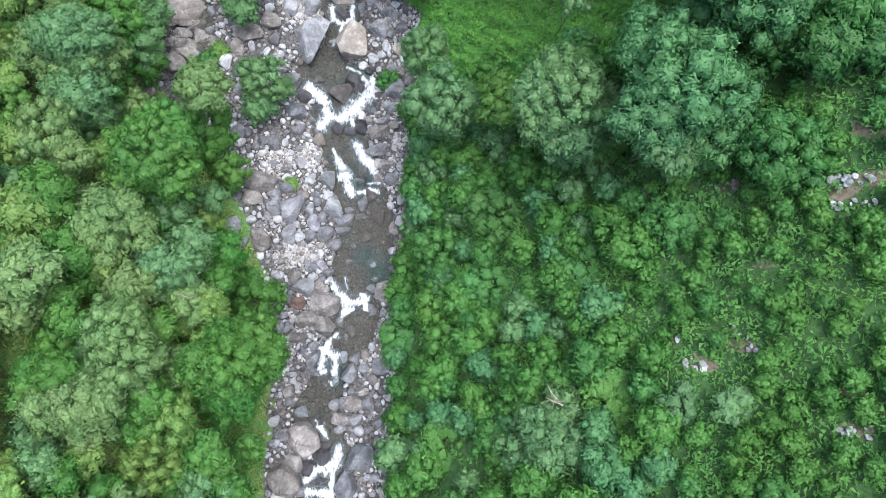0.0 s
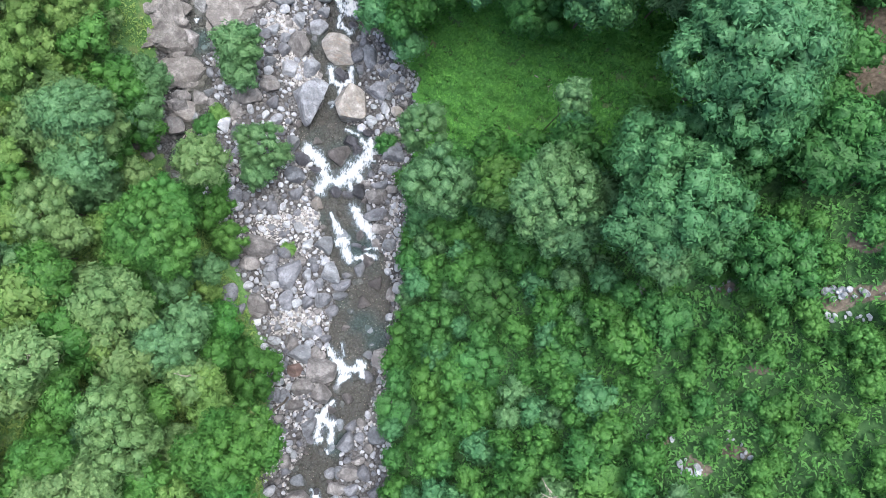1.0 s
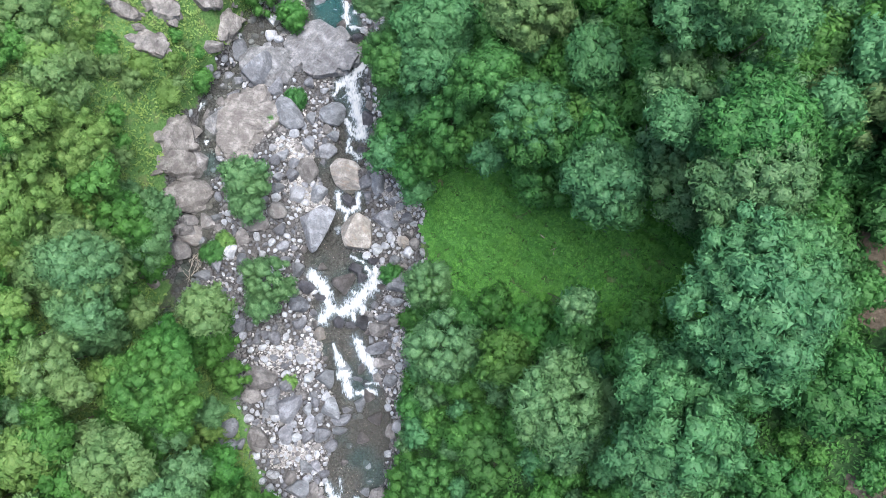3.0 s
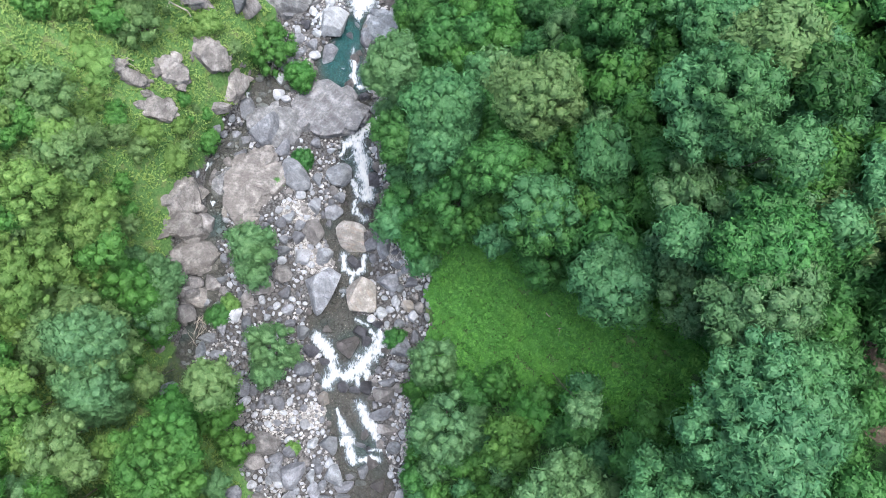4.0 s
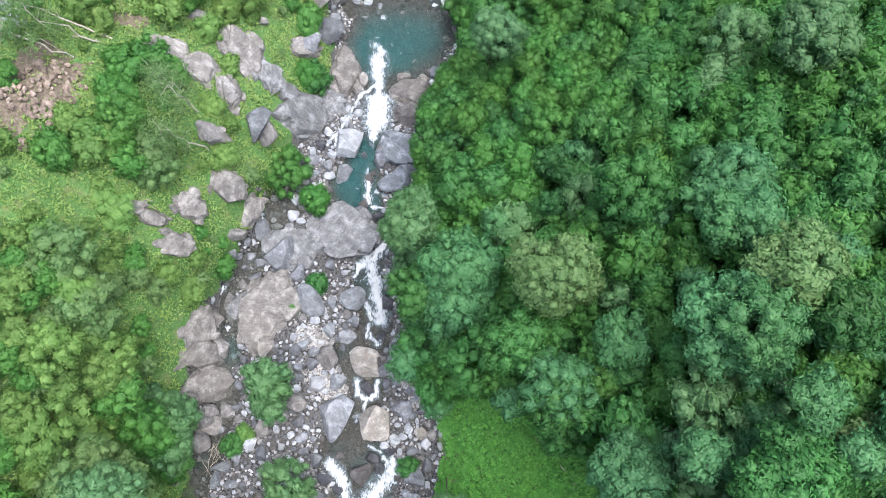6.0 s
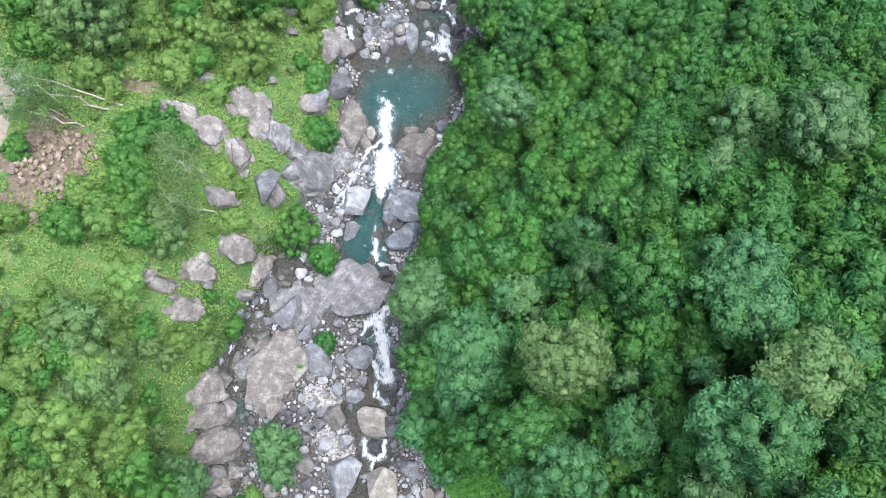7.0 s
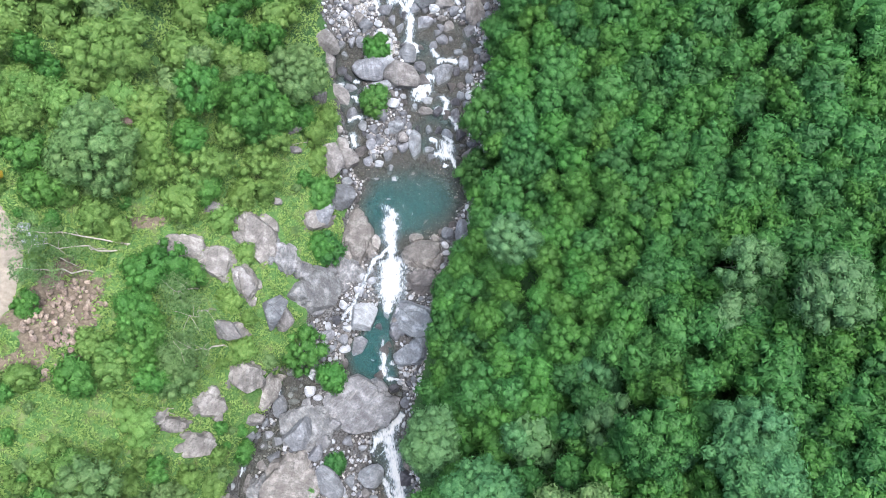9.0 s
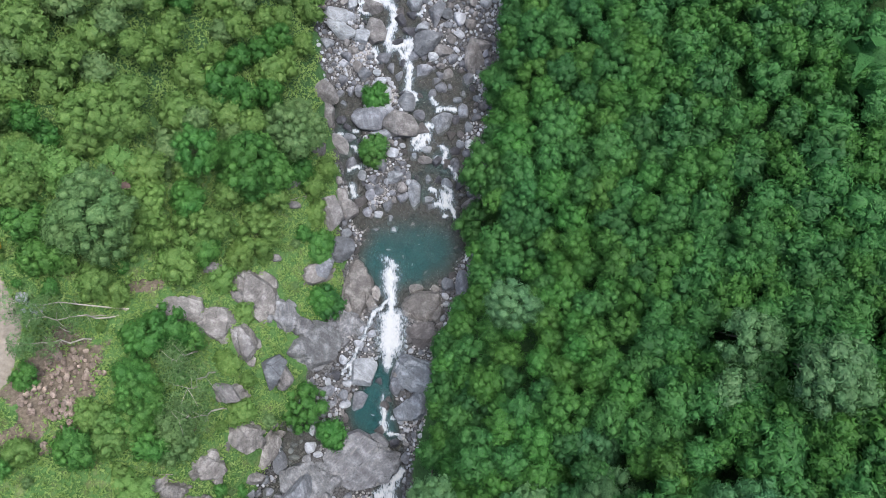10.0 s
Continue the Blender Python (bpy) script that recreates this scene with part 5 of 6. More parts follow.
tree(14.45, 24.00, 1.34, 23.70, "blue")
tree(16.80, 27.40, 1.60, 22.00, "dark")
tree(-0.42, 34.36, 1.62, 4.36, "mid")
tree(-3.65, 31.70, 2.35, 7.30, "sage")
tree(15.10, 29.20, 2.40, 21.45, "pale")
tree(-2.90, 27.00, 2.10, 7.26, "mid")
tree(8.68, 25.20, 1.68, 14.57, "blue")
tree(10.00, 23.00, 1.76, 12.97, "dark")
tree(4.13, 34.00, 2.44, 5.57, "leafy")
tree(12.20, 25.60, 0.73, 16.80, "bright")
tree(-14.72, 36.36, 2.07, -4.44, "bright")
tree(-12.20, 34.00, 1.48, -4.65, "bright")
tree(-25.16, 26.90, 1.62, 8.40, "lime")
tree(-21.30, 15.40, 2.00, 3.06, "sage")
tree(-23.00, 13.90, 2.42, 9.15, "sage")
tree(7.74, 36.30, 1.86, 6.46, "blue")
tree(16.64, 43.55, 1.95, 10.20, "sage")
tree(18.93, 42.20, 2.21, 15.30, "sage")
tree(15.15, 40.40, 1.66, 10.85, "sage")
tree(9.50, 33.70, 2.23, 13.80, "mid")
tree(14.60, 34.00, 2.72, 15.10, "blue")
tree(-0.07, 28.70, 2.47, 9.50, "blue")
tree(0.08, 35.20, 1.95, 4.00, "mid")
tree(6.50, 45.20, 1.93, 0.46, "leafy")
tree(0.53, 51.90, 2.15, -7.90, "mid")
tree(14.07, 51.80, 1.78, 3.10, "mid")
tree(-27.50, 51.80, 3.27, 6.10, "pale")
tree(-18.30, 56.30, 3.36, -1.00, "bright")
tree(-27.10, 29.40, 1.85, 8.07, "lime")
tree(-9.34, 59.05, 1.35, -11.30, "bright")
tree(-25.06, 32.20, 1.93, 2.50, "lime")
tree(-29.00, 59.40, 3.10, 2.96, "lime")
tree(-21.60, 57.00, 1.83, 0.84, "bright")
tree(-16.00, 59.85, 2.84, -4.15, "pale")
tree(-33.50, 55.70, 2.71, 0.75, "lime")
tree(2.97, 64.30, 2.35, -8.00, "mid")
tree(11.30, 64.25, 2.20, -1.97, "mid")
tree(19.30, 61.00, 2.02, 0.17, "mid")
tree(25.10, 59.60, 1.89, 3.56, "mid")
tree(0.80, 56.30, 2.23, -4.90, "mid")
tree(6.96, 59.00, 2.14, -2.74, "mid")
tree(-18.35, -5.95, 2.13, 13.10, "pale")
tree(-11.20, -5.90, 2.73, 16.10, "leafy")
tree(-20.20, -8.00, 2.34, 14.60, "pale")
tree(0.03, -12.50, 2.14, 9.20, "bright")
tree(8.73, -8.53, 1.68, 15.84, "bright")
tree(5.76, -10.96, 2.66, 15.90, "sage")
tree(11.27, -8.40, 1.15, 16.10, "sage")
tree(13.15, -8.10, 1.20, 17.75, "sage")
tree(-2.76, -6.60, 1.86, 4.17, "mid")
tree(-24.70, 25.10, 1.63, 7.10, "lime")
tree(-26.60, 18.70, 1.71, 6.12, "lime")
tree(13.00, 38.30, 1.84, 8.10, "mid")
tree(13.87, 36.00, 1.77, 8.60, "dark")
tree(7.94, 33.20, 1.93, 9.30, "sage")
tree(9.35, 32.40, 2.20, 11.35, "mid")
tree(15.30, 32.00, 2.56, 16.20, "blue")
tree(2.09, 45.46, 1.86, 4.18, "sage")
tree(12.28, 49.70, 1.86, 2.23, "mid")
tree(-27.70, 55.30, 2.22, -2.57, "lime")
tree(18.57, 50.40, 1.77, 6.39, "mid")
tree(8.70, 36.80, 1.12, 6.00, "blue")
tree(-18.50, 7.14, 1.05, 8.80, "bright")
tree(-24.43, 50.66, 1.27, 1.17, "lime")
tree(-22.17, 51.05, 1.96, -0.10, "lime")
tree(-26.27, 50.11, 1.45, 2.15, "lime")
tree(-23.19, 48.39, 1.72, 0.46, "lime")
tree(-18.17, 50.75, 1.83, -2.93, "lime")
tree(-19.43, 48.88, 1.37, -2.74, "lime")
tree(-31.15, 48.98, 1.76, 5.08, "bright")
tree(-29.75, 49.08, 1.40, 4.04, "lime")
tree(-21.51, 49.60, 1.32, -0.83, "bright")
tree(-20.48, 47.00, 1.34, -1.85, "lime")
tree(-23.49, 43.47, 1.67, 1.80, "bright")
tree(-22.08, 42.62, 1.27, 1.04, "bright")
tree(-24.86, 42.88, 1.43, 2.94, "bright")
tree(-24.28, 39.99, 1.81, 4.87, "bright")
tree(-24.45, 38.07, 1.95, 5.12, "bright")
tree(-26.98, 38.21, 1.07, 6.06, "lime")
tree(-26.11, 36.21, 1.35, 5.50, "lime")
tree(-23.89, 36.03, 1.58, 4.55, "bright")
tree(-22.31, 35.86, 2.02, 3.63, "pale")
tree(-27.77, 36.04, 1.51, 6.73, "bright")
tree(-19.56, 40.40, 1.09, -0.49, "lime")
tree(-18.87, 44.32, 1.00, -2.54, "lime")
tree(-18.71, 36.90, 1.22, -0.60, "lime")
tree(-13.61, 45.08, 1.28, -7.11, "leafy")
tree(-30.33, 36.32, 1.09, 8.25, "lime")
tree(-30.81, 40.91, 0.90, 6.62, "bright")
tree(-28.11, 47.13, 1.38, 3.36, "lime")
tree(-26.94, 46.36, 1.24, 2.36, "lime")
tree(-32.05, 51.64, 1.55, 5.58, "bright")
tree(-24.85, 52.70, 1.51, 1.78, "lime")
tree(-13.96, 52.77, 1.09, -7.55, "lime")
tree(-30.39, 55.15, 1.61, 3.80, "lime")
tree(-25.52, 55.33, 1.70, 1.29, "lime")
tree(-22.58, 53.43, 1.56, 0.01, "bright")
tree(-16.11, -3.16, 1.70, 8.81, "pale")
tree(-23.15, -0.98, 1.74, 13.99, "pale")
tree(-17.99, -4.93, 1.54, 10.36, "bright")
tree(-19.07, -4.19, 1.95, 12.69, "pale")
tree(-25.02, 37.01, 1.31, 4.92, "lime")
tree(-26.25, 37.62, 1.14, 5.48, "lime")
tree(-23.99, 39.02, 1.94, 4.86, "bright")
tree(-22.48, 36.55, 1.59, 3.79, "pale")
tree(-11.92, 26.76, 1.01, -4.32, "mid")
tree(-13.53, 24.82, 0.63, -3.54, "bright")
tree(-9.32, 58.31, 1.26, -11.28, "bright")
tree(-9.25, 63.96, 1.28, -12.21, "leafy")
tree(-22.26, 16.57, 1.99, 4.06, "leafy")
tree(-22.55, 12.13, 1.94, 5.34, "leafy")
tree(-21.32, 13.84, 1.48, 2.10, "leafy")
tree(-23.43, 19.52, 1.76, 5.60, "bright")
tree(-18.66, 8.23, 1.70, 4.97, "leafy")
tree(-16.16, 0.18, 1.66, 8.33, "sage")
tree(-14.79, -0.27, 1.67, 5.57, "leafy")
tree(-22.69, 3.63, 1.66, 12.00, "leafy")
tree(-17.42, 3.04, 1.47, 7.47, "sage")
tree(-8.80, 64.69, 0.80, -12.59, "leafy")
tree(-13.40, 56.73, 1.22, -9.03, "lime")
tree(-17.38, 14.36, 0.95, -1.16, "mid")
tree(-16.58, 15.22, 0.78, -1.38, "lime")
tree(-11.52, 27.03, 0.74, -4.62, "mid")
tree(-11.12, 4.69, 0.59, 0.18, "lime")
tree(-3.76, 12.68, 0.97, -2.03, "mid")
tree(-13.43, 49.85, 0.99, -7.83, "mid")
tree(-13.21, 44.75, 1.48, -7.35, "mid")
tree(-13.76, 49.66, 1.48, -7.28, "bright")

tree(-26.13, 29.12, 2.15, 8.99, "pale")
tree(-24.64, 25.79, 2.36, 8.46, "pale")
tree(-26.04, 23.00, 2.11, 9.81, "lime")
tree(-26.11, 13.33, 3.64, 6.93, "pale")
tree(-22.81, 17.10, 2.46, 3.11, "sage")
tree(-23.80, 9.51, 2.88, 6.37, "sage")
tree(-27.29, 17.58, 2.17, 8.55, "lime")
tree(-24.31, 21.60, 1.88, 6.62, "lime")
tree(12.63, 22.16, 2.30, 18.50, "sage")
tree(14.35, 20.45, 2.60, 19.50, "blue")
tree(11.99, 19.98, 1.70, 17.00, "sage")
tree(17.70, 23.70, 2.40, 20.50, "leafy")
tree(16.37, 22.24, 2.20, 20.00, "sage")
tree(19.51, 26.44, 2.20, 19.50, "blue")
tree(11.59, 22.56, 1.60, 15.00, "leafy")
tree(16.96, 25.19, 1.70, 17.50, "leafy")
tree(4.61, 8.19, 1.00, 8.71, "lime")
tree(19.04, 21.66, 2.20, 21.00, "pale")

# the rest of the wood fills the room that is left
rnd = random.Random(77)


def meadow(x, y):
    return 11.4 < y < 20.6 and -1.2 < x < 13.2 - 0.85 * max(0, y - 15.5) - 0.9 * max(0, 13 - y)


def bare(x, y):
    return any(((x - bx) / rx) ** 2 + ((y - by) / ry) ** 2 < 1.2 for bx, by, rx, ry in BARE)


left = [170]


def fill(n, x0, x1, y0, y1, near, choose):
    gen = np.random.default_rng(int(1000 * near) + n)
    ax, ay = gen.uniform(x0, x1, n), gen.uniform(y0, y1, n)
    ok = ((ax < left_edge(ay) - 0.4) | (ax > right_edge(ay) + 0.6)) & (track_cover(ax, ay) > 1.6)
    for x, y in zip(ax[ok].tolist(), ay[ok].tolist()):
        if meadow(x, y) or bare(x, y):
            continue
        r, tall, kind = choose(x, y)
        if r and clear(x, y, r, woods, near) and clear(x, y, 0.45 * r, stones):
            if tall < 2.8 or left[0] <= 0 or x > 14 or x < -30:
                thicket_crown(x, y, r, tall, kind)
            else:
                left[0] -= 1
                tree(x, y, r, ground_at(x, y) + tall, kind)


def right_slope(x, y):
    if x > 14 and 7 < y < 20:
        return rnd.uniform(0.9, 1.6), rnd.uniform(2.0, 4.0), rnd.choice(("dark", "mid", "dark"))
    if y > 33:
        return rnd.uniform(1.0, 1.9), rnd.uniform(5.0, 6.3), rnd.choice(("mid", "leafy", "leafy", "leafy", "mid", "dark"))
    if y > 9:
        return rnd.uniform(1.0, 2.0), rnd.uniform(4.5, 6.5) if y > 17 or x > 9 else rnd.uniform(2.0, 3.5), rnd.choice(("leafy", "bright", "sage", "leafy", "bright", "blue", "mid") if y > 27 else ("mid", "leafy", "leafy", "mid", "leafy", "blue"))
    if x > 10.5 + 1.5 * wobble(x, y, 3.0, 2.0):
        return (rnd.uniform(0.35, 0.8) if rnd.random() < 0.4 else 0), rnd.uniform(0.5, 1.2), rnd.choice(("leafy", "bright", "bright", "mid"))
    return rnd.uniform(0.7, 1.5), rnd.uniform(1.3, 2.6), rnd.choice(("sage", "leafy", "blue", "bright", "bright", "mid"))


def left_slope(x, y):
    if y < 13:
        return rnd.uniform(1.0, 2.1), rnd.uniform(3.0, 6.5), rnd.choice(("leafy", "sage", "pale", "bright", "lime"))
    if y < 29:
        return (rnd.uniform(0.6, 1.4) if rnd.random() < (0.5 if x < -24 else 0.12) else 0), rnd.uniform(0.8, 2.0), rnd.choice(("lime", "pale", "lime", "bright"))
    if y < 51:
        return (rnd.uniform(0.3, 0.75) if rnd.random() < 0.22 else 0), rnd.uniform(0.4, 1.1), rnd.choice(("bright", "lime", "lime", "pale"))
    return rnd.uniform(0.9, 2.1), rnd.uniform(1.6, 3.6), rnd.choice(("leafy", "lime", "pale", "lime", "lime"))


fill(7000, -4, 31, 33, 77, 0.53, right_slope)
fill(5600, -4, 29, -19, 34, 0.52, right_slope)
fill(2600, -3, 22, 15, 42, 0.44, right_slope)
fill(2500, 12, 27, 18, 50, 0.36, right_slope)
left[0] += 60
fill(1500, -34, -11, -19, 14, 0.45, left_slope)
fill(4000, -37, -11, -19, 77, 0.6, left_slope)
fill(2500, -34, -18, 12, 31, 0.42, left_slope)
for kind, items in thicket.items():
    tagged(joined("thicket", items, LEAF[kind]), TREE_SAY[kind] + " scrub closed over the slope", "thicket", kind="stuff")


# the wood goes on over the hills around
rng = np.random.default_rng(8)
far_crowns = [crown_mesh("far_crown", 7000 + k, 40, 9, 0.24, LEAF["dark"]) for k in range(3)]
far_wood = []
while len(far_wood) < 1100:
    x, y = rng.uniform(-95, 85), rng.uniform(-70, 130)
    if -37 < x < 28 and -19 < y < 77 or left_edge(y) - 2 < x < right_edge(y) + 2 or (x < -30 and 32 < y < 51 and x > -42):
        continue
    r = rng.uniform(2.0, 3.8)
    m = pose(x, y, ground_at(x, y) + 0.9 * r, 0, 0, rng.uniform(0, 360)) @ Matrix.Diagonal((1.2 * r, 1.2 * r, 1.3 * r, 1))
    far_wood.append((far_crowns[len(far_wood) % 3], m))
tagged(joined("far_woods", far_wood, LEAF["mid"]), "dark green woods covering the hills around", "woods", kind="stuff")


def sward(name, n, seed, where, size, mat, tall, label, category):
    """Grass and herbs beyond counting: upright folded blades in one mesh."""
    rng = np.random.default_rng(seed)
    x, y = where(rng, n)
    d = np.maximum(x - right_edge(y), left_edge(y) - x)
    keep = d > 0.5 + 0.6 * wobble(x, y, 1.1, 1.0)
    for bx, by, rx, ry in BARE:
        keep &= (np.hypot((x - bx) / rx, (y - by) / ry) + 0.45 * wobble(x, y, 0.9, 3.0) > 0.85) | (rng.random(n) < (0.1 if rx > 2 else 0.4))
    keep &= track_cover(x, y) > 1.05
    for q in placed:
        if q[0] < left_edge(q[1]) or q[0] > right_edge(q[1]):
            keep &= np.hypot(x - q[0], y - q[1]) > q[2] * 0.8
    x, y = x[keep], y[keep]
    n = len(x)
    z = land(x, y) + tall * (0.35 + 0.65 * rng.random(n)) * (0.75 + 0.5 * wobble(x, y, 1.6, 8.0)) + 0.8 * tall * wobble(x, y, 0.5, 6.0)
    p = np.stack([x, y, z], 1)
    e = 0.1
    lean = np.stack([-(wobble(x + e, y, 0.5, 6.0) - wobble(x - e, y, 0.5, 6.0)) / 2, -(wobble(x, y + e, 0.5, 6.0) - wobble(x, y - e, 0.5, 6.0)) / 2, np.full(n, 1.0)], 1)
    me = leaf_sheet(name, p, lean / np.linalg.norm(lean, axis=1)[:, None], size * rng.uniform(0.5, 1.4, n), rng, mat, 0.45)
    return tagged(new(name, me), label, category, kind="stuff")


def box(x0, x1, y0, y1):
    return lambda rng, n: (rng.uniform(x0, x1, n), rng.uniform(y0, y1, n))


sward("meadow_grass", 44000, 41, box(-2, 15, 9.5, 22), 0.19, GRASS, 0.85, "lush green grass on a clearing", "grass")
sward("undergrowth", 150000, 42, box(-37, -11, -19, 77), 0.15, HERBS, 0.45, "yellow-green herbs and ferns on the slope", "undergrowth")
sward("undergrowth", 42000, 44, box(2, 27, -19, 11), 0.14, LEAF["bright"], 0.6, "green herbs and bramble between the bushes", "undergrowth")
sward("undergrowth", 34000, 43, box(-4, 30, -19, 76), 0.18, LEAF["leafy"], 0.7, "green herbs under the trees", "undergrowth")


# ---- the dirt track at the edge of the slope ----


def track_mesh():
    k = Mat("track_gravel", 0.95, 0.15)
    col = k.ramp(k.noise(3, 6, 0.7), (0.3, (0.14, 0.128, 0.11)), (0.6, (0.225, 0.208, 0.183)), (0.8, (0.29, 0.272, 0.245)))
    k.bump(k.noise(18, 4), 0.5, 0.04)
    mat = k.done(col)
    us = np.linspace(0, len(TRACK) - 1, 90)
    px = np.interp(us, range(len(TRACK)), [p[0] for p in TRACK])
    py = np.interp(us, range(len(TRACK)), [p[1] for p in TRACK])
    for _ in range(8):
        px[1:-1] = (px[:-2] + 2 * px[1:-1] + px[2:]) / 4
        py[1:-1] = (py[:-2] + 2 * py[1:-1] + py[2:]) / 4
    tx, ty = np.gradient(px), np.gradient(py)
    n = np.hypot(tx, ty)
    ax, ay = ty / n, -tx / n
    rows = []
    for c in np.linspace(-1.0, 1.0, 9):
        wide = 1.2 + 0.12 * wobble(px, py, 1.0, c)
        x, y = px + ax * c * wide, py + ay * c * wide
        sink = 0.04 * (abs(abs(c) - 0.5) < 0.2) + 0.12 * (abs(c) > 0.95)
        rows.append(np.stack([x, y, land(x, y) + 0.12 - sink], 1))
    v = np.concatenate(rows)
    m = len(us)
    f = [(r * m + i, r * m + i + 1, (r + 1) * m + i + 1, (r + 1) * m + i) for r in range(8) for i in range(m - 1)]
    return mesh_of("dirt_track", v, f, mat, True)


tagged(new("dirt_track", track_mesh()), "pale gravel track curving along the slope", kind="structure")


# ---- birches leaning out from the slope, driftwood and dead limbs ----


def limb_path(bm, a, b, ra, rb, r, sag=0.0, pieces=5):
    """A slightly crooked tapering stem from a to b, one skin; returns its joints."""
    a, b = Vector(a), Vector(b)
    joints = [a]
    for i in range(1, pieces + 1):
        u = i / pieces
        p = a.lerp(b, u) + Vector((0, 0, sag * math.sin(3.14 * u)))
        if i < pieces:
            j = 0.03 * (b - a).length
            p += Vector((r.uniform(-j, j), r.uniform(-j, j), r.uniform(-j, j)))
        joints.append(p)
    turn = (b - a).to_track_quat("Z", "Y").to_matrix()
    last = None
    for i, p in enumerate(joints):
        w = ra + (rb - ra) * i / pieces
        ring = [bm.verts.new(p + turn @ Vector((w * math.cos(1.2566 * k), w * math.sin(1.2566 * k), 0))) for k in range(5)]
        if last:
            for k in range(5):
                bm.faces.new((last[k], last[(k + 1) % 5], ring[(k + 1) % 5], ring[k]))
        else:
            bm.faces.new(ring[::-1])
        last = ring
    bm.faces.new(last)
    return joints


def finish(name, bm, mat):
    me = bpy.data.meshes.new(name)
    bm.to_mesh(me)
    bm.free()
    me.materials.append(mat)
    return me


def birch(x, y, tx, ty, tz, r, seed):
    rr = random.Random(seed)
    z = ground_at(x, y)
    root = new("birch_tree")
    root.matrix_world = pose(x, y, z)
    top = Vector((tx - x, ty - y, tz - z))
    bm = bmesh.new()
    joints = limb_path(bm, (0, 0, -0.2), top, 0.075, 0.025, rr, 0.25, 7)
    for p in joints[3:]:
        for _ in range(2):
            q = p + Vector((rr.uniform(-1, 1), rr.uniform(-1, 1), rr.uniform(0.1, 0.8))) * (0.55 * r)
            limb_path(bm, p, q, 0.02, 0.008, rr, 0.05, 3)
    part("trunk", finish("trunk", bm, BIRCH), root, "white peeling birch stem")
    for k, u in enumerate((0.62, 0.85, 1.0)):
        c = part("crown", crown_mesh("crown", 9000 + 10 * seed + k, 620, 16, 0.085 / r, LEAF["pale"], 0.8, True), root)
        c.matrix_basis = Matrix.Translation(top * u + Vector((rr.uniform(-0.3, 0.3), rr.uniform(-0.3, 0.3), 0.1))) @ Matrix.Diagonal((r, r, 0.7 * r, 1))
    return tagged(root, "slender white-stemmed birch leaning over the slope", "birch tree", "birches on the slope")


def stick(x, y, x1, y1, thick, lift, seed, label="bleached dead branch lying on the ground"):
    rr = random.Random(seed)
    z0, z1 = ground_at(x, y) + lift, ground_at(x1, y1) + lift
    bm = bmesh.new()
    joints = limb_path(bm, (0, 0, 0), (x1 - x, y1 - y, z1 - z0), thick, 0.4 * thick, rr, 0.1, 5)
    q = joints[3] + Vector((rr.uniform(-0.5, 0.5), rr.uniform(-0.5, 0.5), 0.15))
    limb_path(bm, joints[3], q, 0.5 * thick, 0.2 * thick, rr, 0, 2)
    ob = new("dead_branch", finish("dead_branch", bm, DEADWOOD))
    ob.matrix_world = pose(x, y, z0)
    return tagged(ob, label, "branch", "dead branches")


def bare_tree(x, y, top, reach, seed):
    """A dead tree: a stem and forked bleached limbs without leaves."""
    rr = random.Random(seed)
    z = ground_at(x, y)
    h = top - z
    root = new("dead_tree")
    root.matrix_world = pose(x, y, z)
    bm = bmesh.new()
    joints = limb_path(bm, (0, 0, -0.2), (0.3, 0.2, h), 0.11, 0.05, rr, 0, 6)
    part("trunk", finish("trunk", bm, DEADWOOD), root)
    for k in range(7):
        bm = bmesh.new()
        p = joints[3 + k % 4]
        a = k * 0.95 + rr.uniform(-0.3, 0.3)
        q = p + Vector((math.cos(a), math.sin(a), rr.uniform(0.1, 0.5))) * reach * rr.uniform(0.6, 1.0)
        for m in limb_path(bm, p, q, 0.035, 0.015, rr, 0.05, 4)[1:4]:
            e = m + Vector((rr.uniform(-1, 1), rr.uniform(-1, 1), rr.uniform(0, 0.6))) * reach * 0.35
            limb_path(bm, m, e, 0.018, 0.008, rr, 0, 3)
        part("limb", finish("limb", bm, DEADWOOD), root)
    return tagged(root, "leafless dead tree with bleached limbs", "dead tree")


birch(-20.26, 40.03, -19.50, 40.30, 7.00, 1.90, 1)
birch(-19.53, 37.12, -20.83, 37.72, 5.01, 1.70, 2)
birch(-26.00, 45.00, -31.40, 46.00, 7.40, 1.50, 3)
birch(-26.50, 44.65, -29.60, 44.90, 7.40, 1.40, 4)
birch(-27.90, 43.00, -30.00, 43.45, 8.00, 1.10, 6)
birch(-21.65, 41.64, -21.54, 41.79, 4.43, 1.50, 5)
stick(-18.52, 15.14, -19.30, 12.52, 0.035, 0.30, 10, "grey driftwood stick wedged between stones")
stick(-19.17, 14.26, -19.60, 11.91, 0.035, 0.35, 11, "grey driftwood stick wedged between stones")
stick(-18.24, 14.92, -19.02, 12.95, 0.035, 0.40, 12, "grey driftwood stick wedged between stones")
stick(-19.58, 13.60, -18.65, 14.48, 0.035, 0.45, 13, "grey driftwood stick wedged between stones")
stick(-19.99, 12.94, -18.97, 12.04, 0.035, 0.50, 14, "grey driftwood stick wedged between stones")
stick(-18.82, 14.26, -19.55, 12.95, 0.035, 0.55, 15, "grey driftwood stick wedged between stones")
stick(-18.61, 13.61, -19.26, 14.26, 0.035, 0.60, 16, "grey driftwood stick wedged between stones")
stick(-19.30, 12.52, -18.46, 13.40, 0.035, 0.65, 17, "grey driftwood stick wedged between stones")
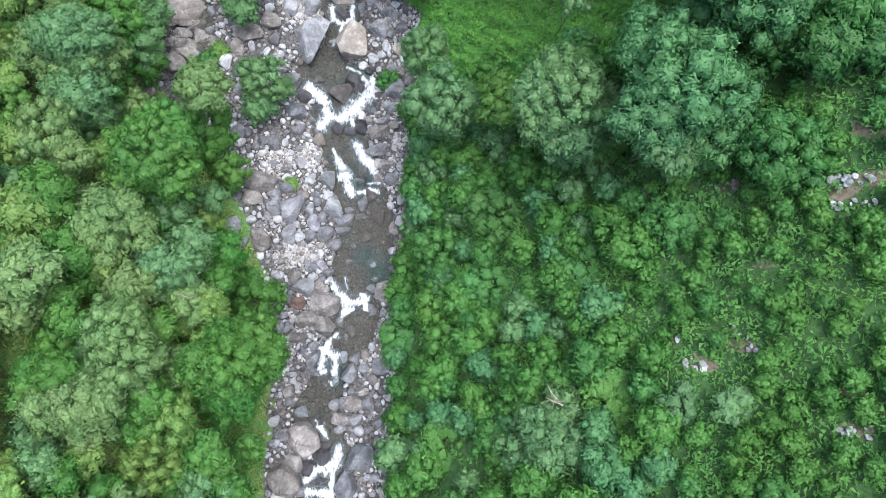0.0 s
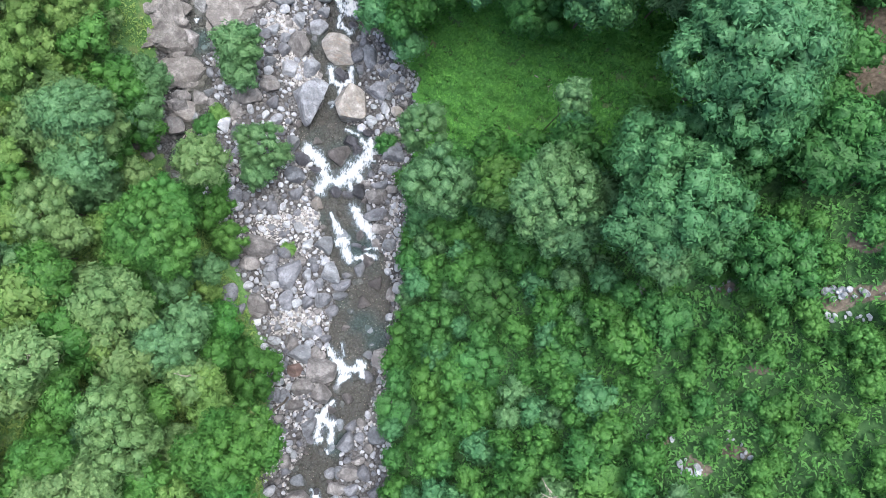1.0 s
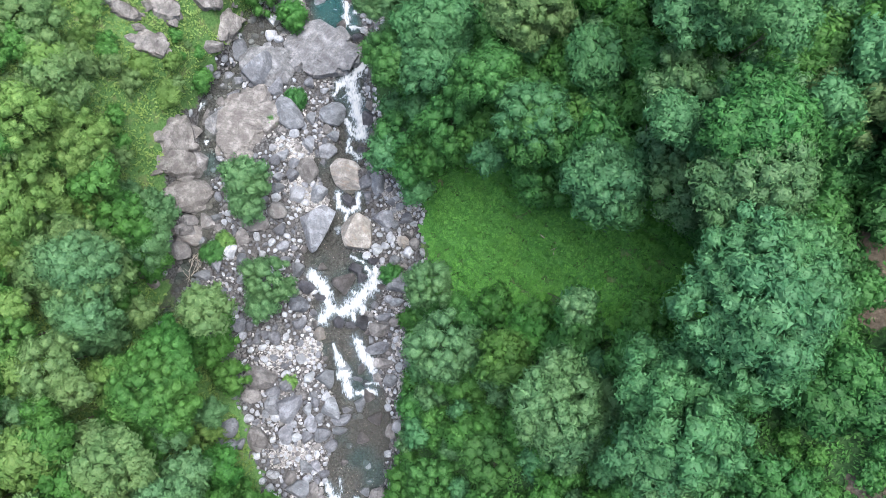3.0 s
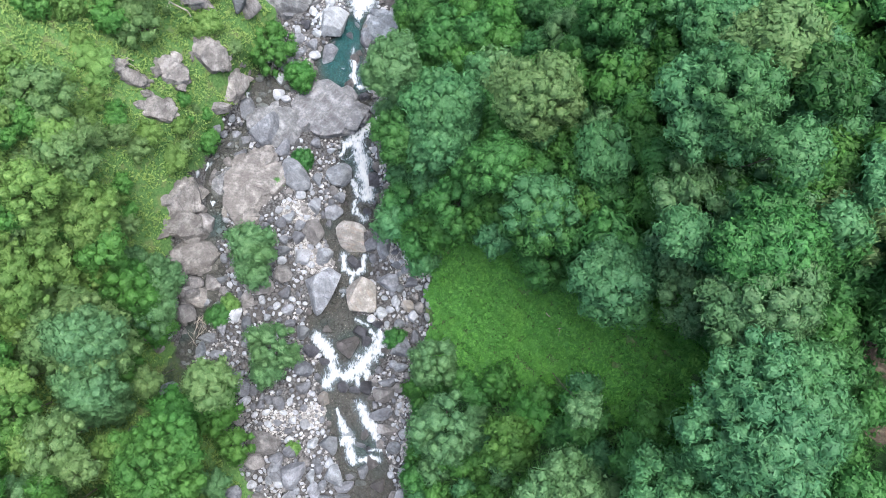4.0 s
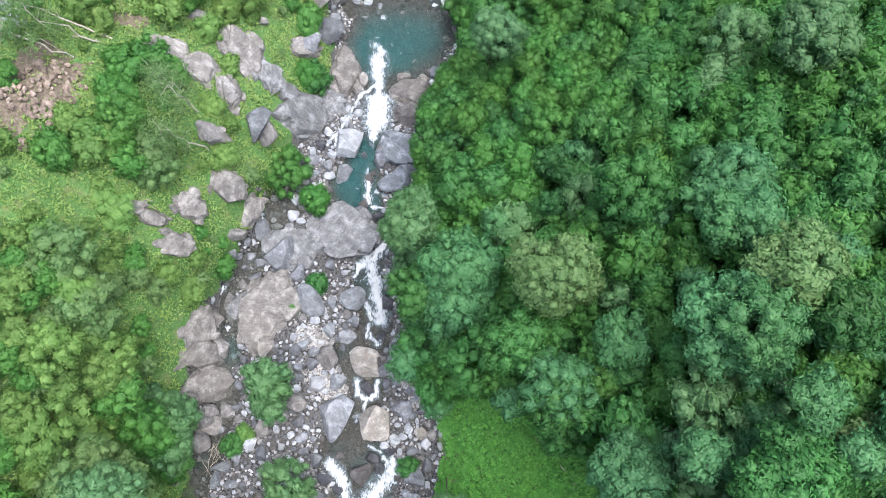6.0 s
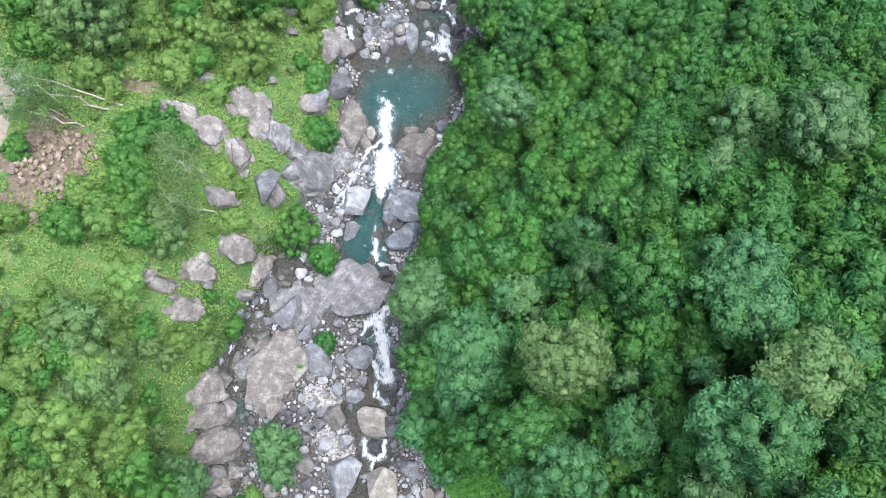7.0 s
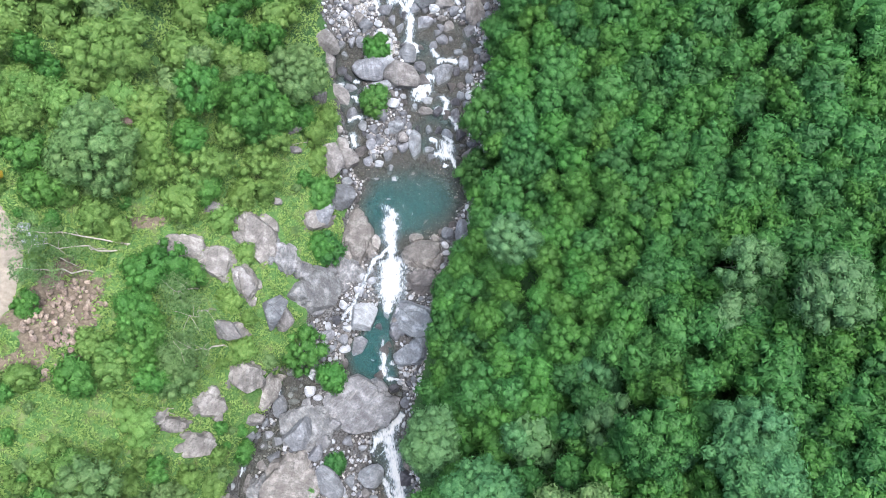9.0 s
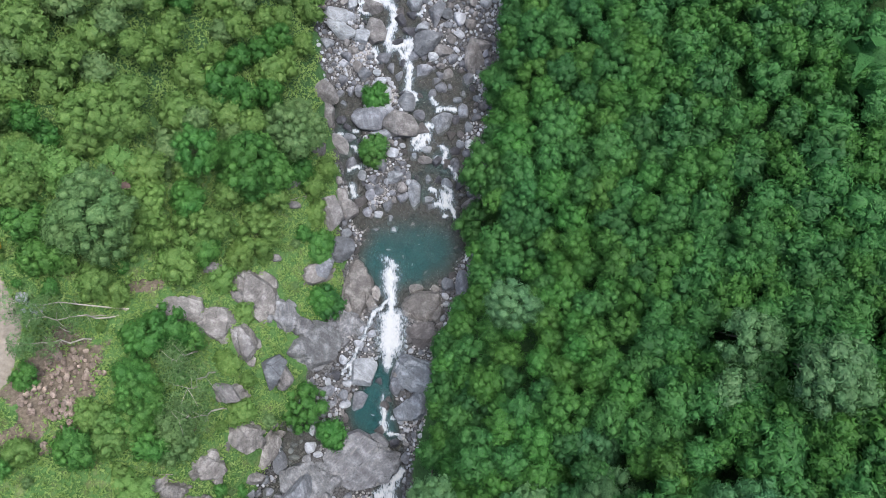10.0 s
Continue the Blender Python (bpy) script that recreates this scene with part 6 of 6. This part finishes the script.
stick(6.77, 15.60, 7.91, 14.86, 0.040, 0.35, 31)
stick(7.91, 14.86, 7.35, 14.58, 0.030, 0.35, 32)
stick(8.75, 12.19, 8.90, 11.44, 0.050, 0.35, 33)
stick(-28.22, 44.63, -26.88, 44.68, 0.050, 0.30, 34)
stick(-29.88, 44.08, -28.49, 43.32, 0.050, 0.30, 35)
stick(-22.56, 33.00, -23.30, 33.23, 0.040, 0.30, 36)
stick(-22.29, 32.35, -23.00, 32.97, 0.040, 0.30, 37)
stick(-15.92, 53.75, -14.02, 54.52, 0.030, 0.25, 38)
stick(-14.90, 53.97, -13.49, 54.74, 0.020, 0.25, 39)
stick(-26.21, 44.95, -26.57, 45.24, 0.050, 0.30, 40)
stick(-7.52, 40.35, -6.72, 39.72, 0.020, 0.20, 41)
bare_tree(12.03, 23.55, 16.22, 0.5, 5)
bare_tree(-15.82, -3.06, 8.96, 0.8, 6)
bare_tree(5.50, -8.93, 15.39, 1.6, 7)
bare_tree(-22.56, -0.95, 13.13, 1.0, 8)

RUBBLE = [rock_mesh("rubble_stone", 500 + k, 2, 9, 0.1, ROCK[t], 0.0, True) for t in ("rubble",) for k in range(5)]


def rubble(x, y, rx, ry, n, seed, tone, lo, hi):
    """A heap of broken stones, each lying loose."""
    rr = random.Random(seed)
    for _ in range(n):
        a, d = rr.uniform(0, 6.28), math.sqrt(rr.random())
        px, py = x + rx * d * math.cos(a), y + ry * d * math.sin(a)
        s = rr.uniform(lo, hi)
        me = RUBBLE[rr.randrange(5)] if tone == "rubble" else PEBBLES[tone, rr.randrange(4)]
        ob = new("rubble_stone", me)
        ob.matrix_world = pose(px, py, ground_at(px, py) + 0.15 * s + (0.16 if tone == "rubble" else 0.05), rr.uniform(-30, 30), rr.uniform(-30, 30), rr.uniform(0, 360)) @ Matrix.Diagonal((s * 1.3, s, 0.6 * s, 1))
        tagged(ob, "pinkish broken stone in a heap on the slope" if tone == "rubble" else "pale stone showing through the scrub", "stone", "broken stones on the slopes")


rubble(-28.63, 40.32, 2.11, 2.19, 170, 1, "rubble", 0.16, 0.44)
rubble(-29.45, 36.41, 1.13, 0.53, 26, 2, "rubble", 0.20, 0.45)
rubble(-27.94, 37.47, 0.62, 0.46, 12, 3, "rubble", 0.20, 0.40)
rubble(10.96, -5.46, 0.51, 0.28, 9, 4, "pale", 0.15, 0.35)
rubble(11.96, -6.45, 0.60, 0.38, 12, 5, "pale", 0.15, 0.35)
rubble(14.19, 2.23, 0.56, 0.28, 9, 6, "pale", 0.12, 0.30)
rubble(18.15, 1.92, 1.25, 0.30, 22, 7, "pale", 0.15, 0.40)
rubble(17.97, 0.87, 0.85, 0.25, 14, 8, "pale", 0.12, 0.30)
rubble(14.01, -5.07, 0.79, 0.58, 8, 9, "pale", 0.12, 0.25)
rubble(13.63, -0.28, 0.34, 0.56, 8, 10, "grey", 0.15, 0.35)
rubble(10.95, 2.07, 0.12, 0.15, 1, 11, "pale", 0.75, 0.80)
rubble(16.83, -8.58, 0.70, 0.19, 8, 12, "pale", 0.15, 0.30)
rubble(12.35, 1.87, 0.41, 0.35, 6, 13, "pale", 0.12, 0.30)
rubble(18.86, 7.21, 0.08, 0.08, 1, 14, "pale", 0.50, 0.60)
rubble(-31.39, 45.08, 0.64, 0.87, 14, 15, "pale", 0.15, 0.40)
rubble(-17.27, 34.66, 0.55, 0.92, 10, 16, "brown", 0.20, 0.50)

LEAF["blossom"] = leaf_material("yellow_blossom", (0.25, 0.2, 0.03), (0.6, 0.45, 0.05))
TREE_SAY["blossom"] = "yellow-flowering broom"
tree(-33.45, 49.60, 0.5, ground_at(-33.45, 49.60) + 1.3, "blossom")
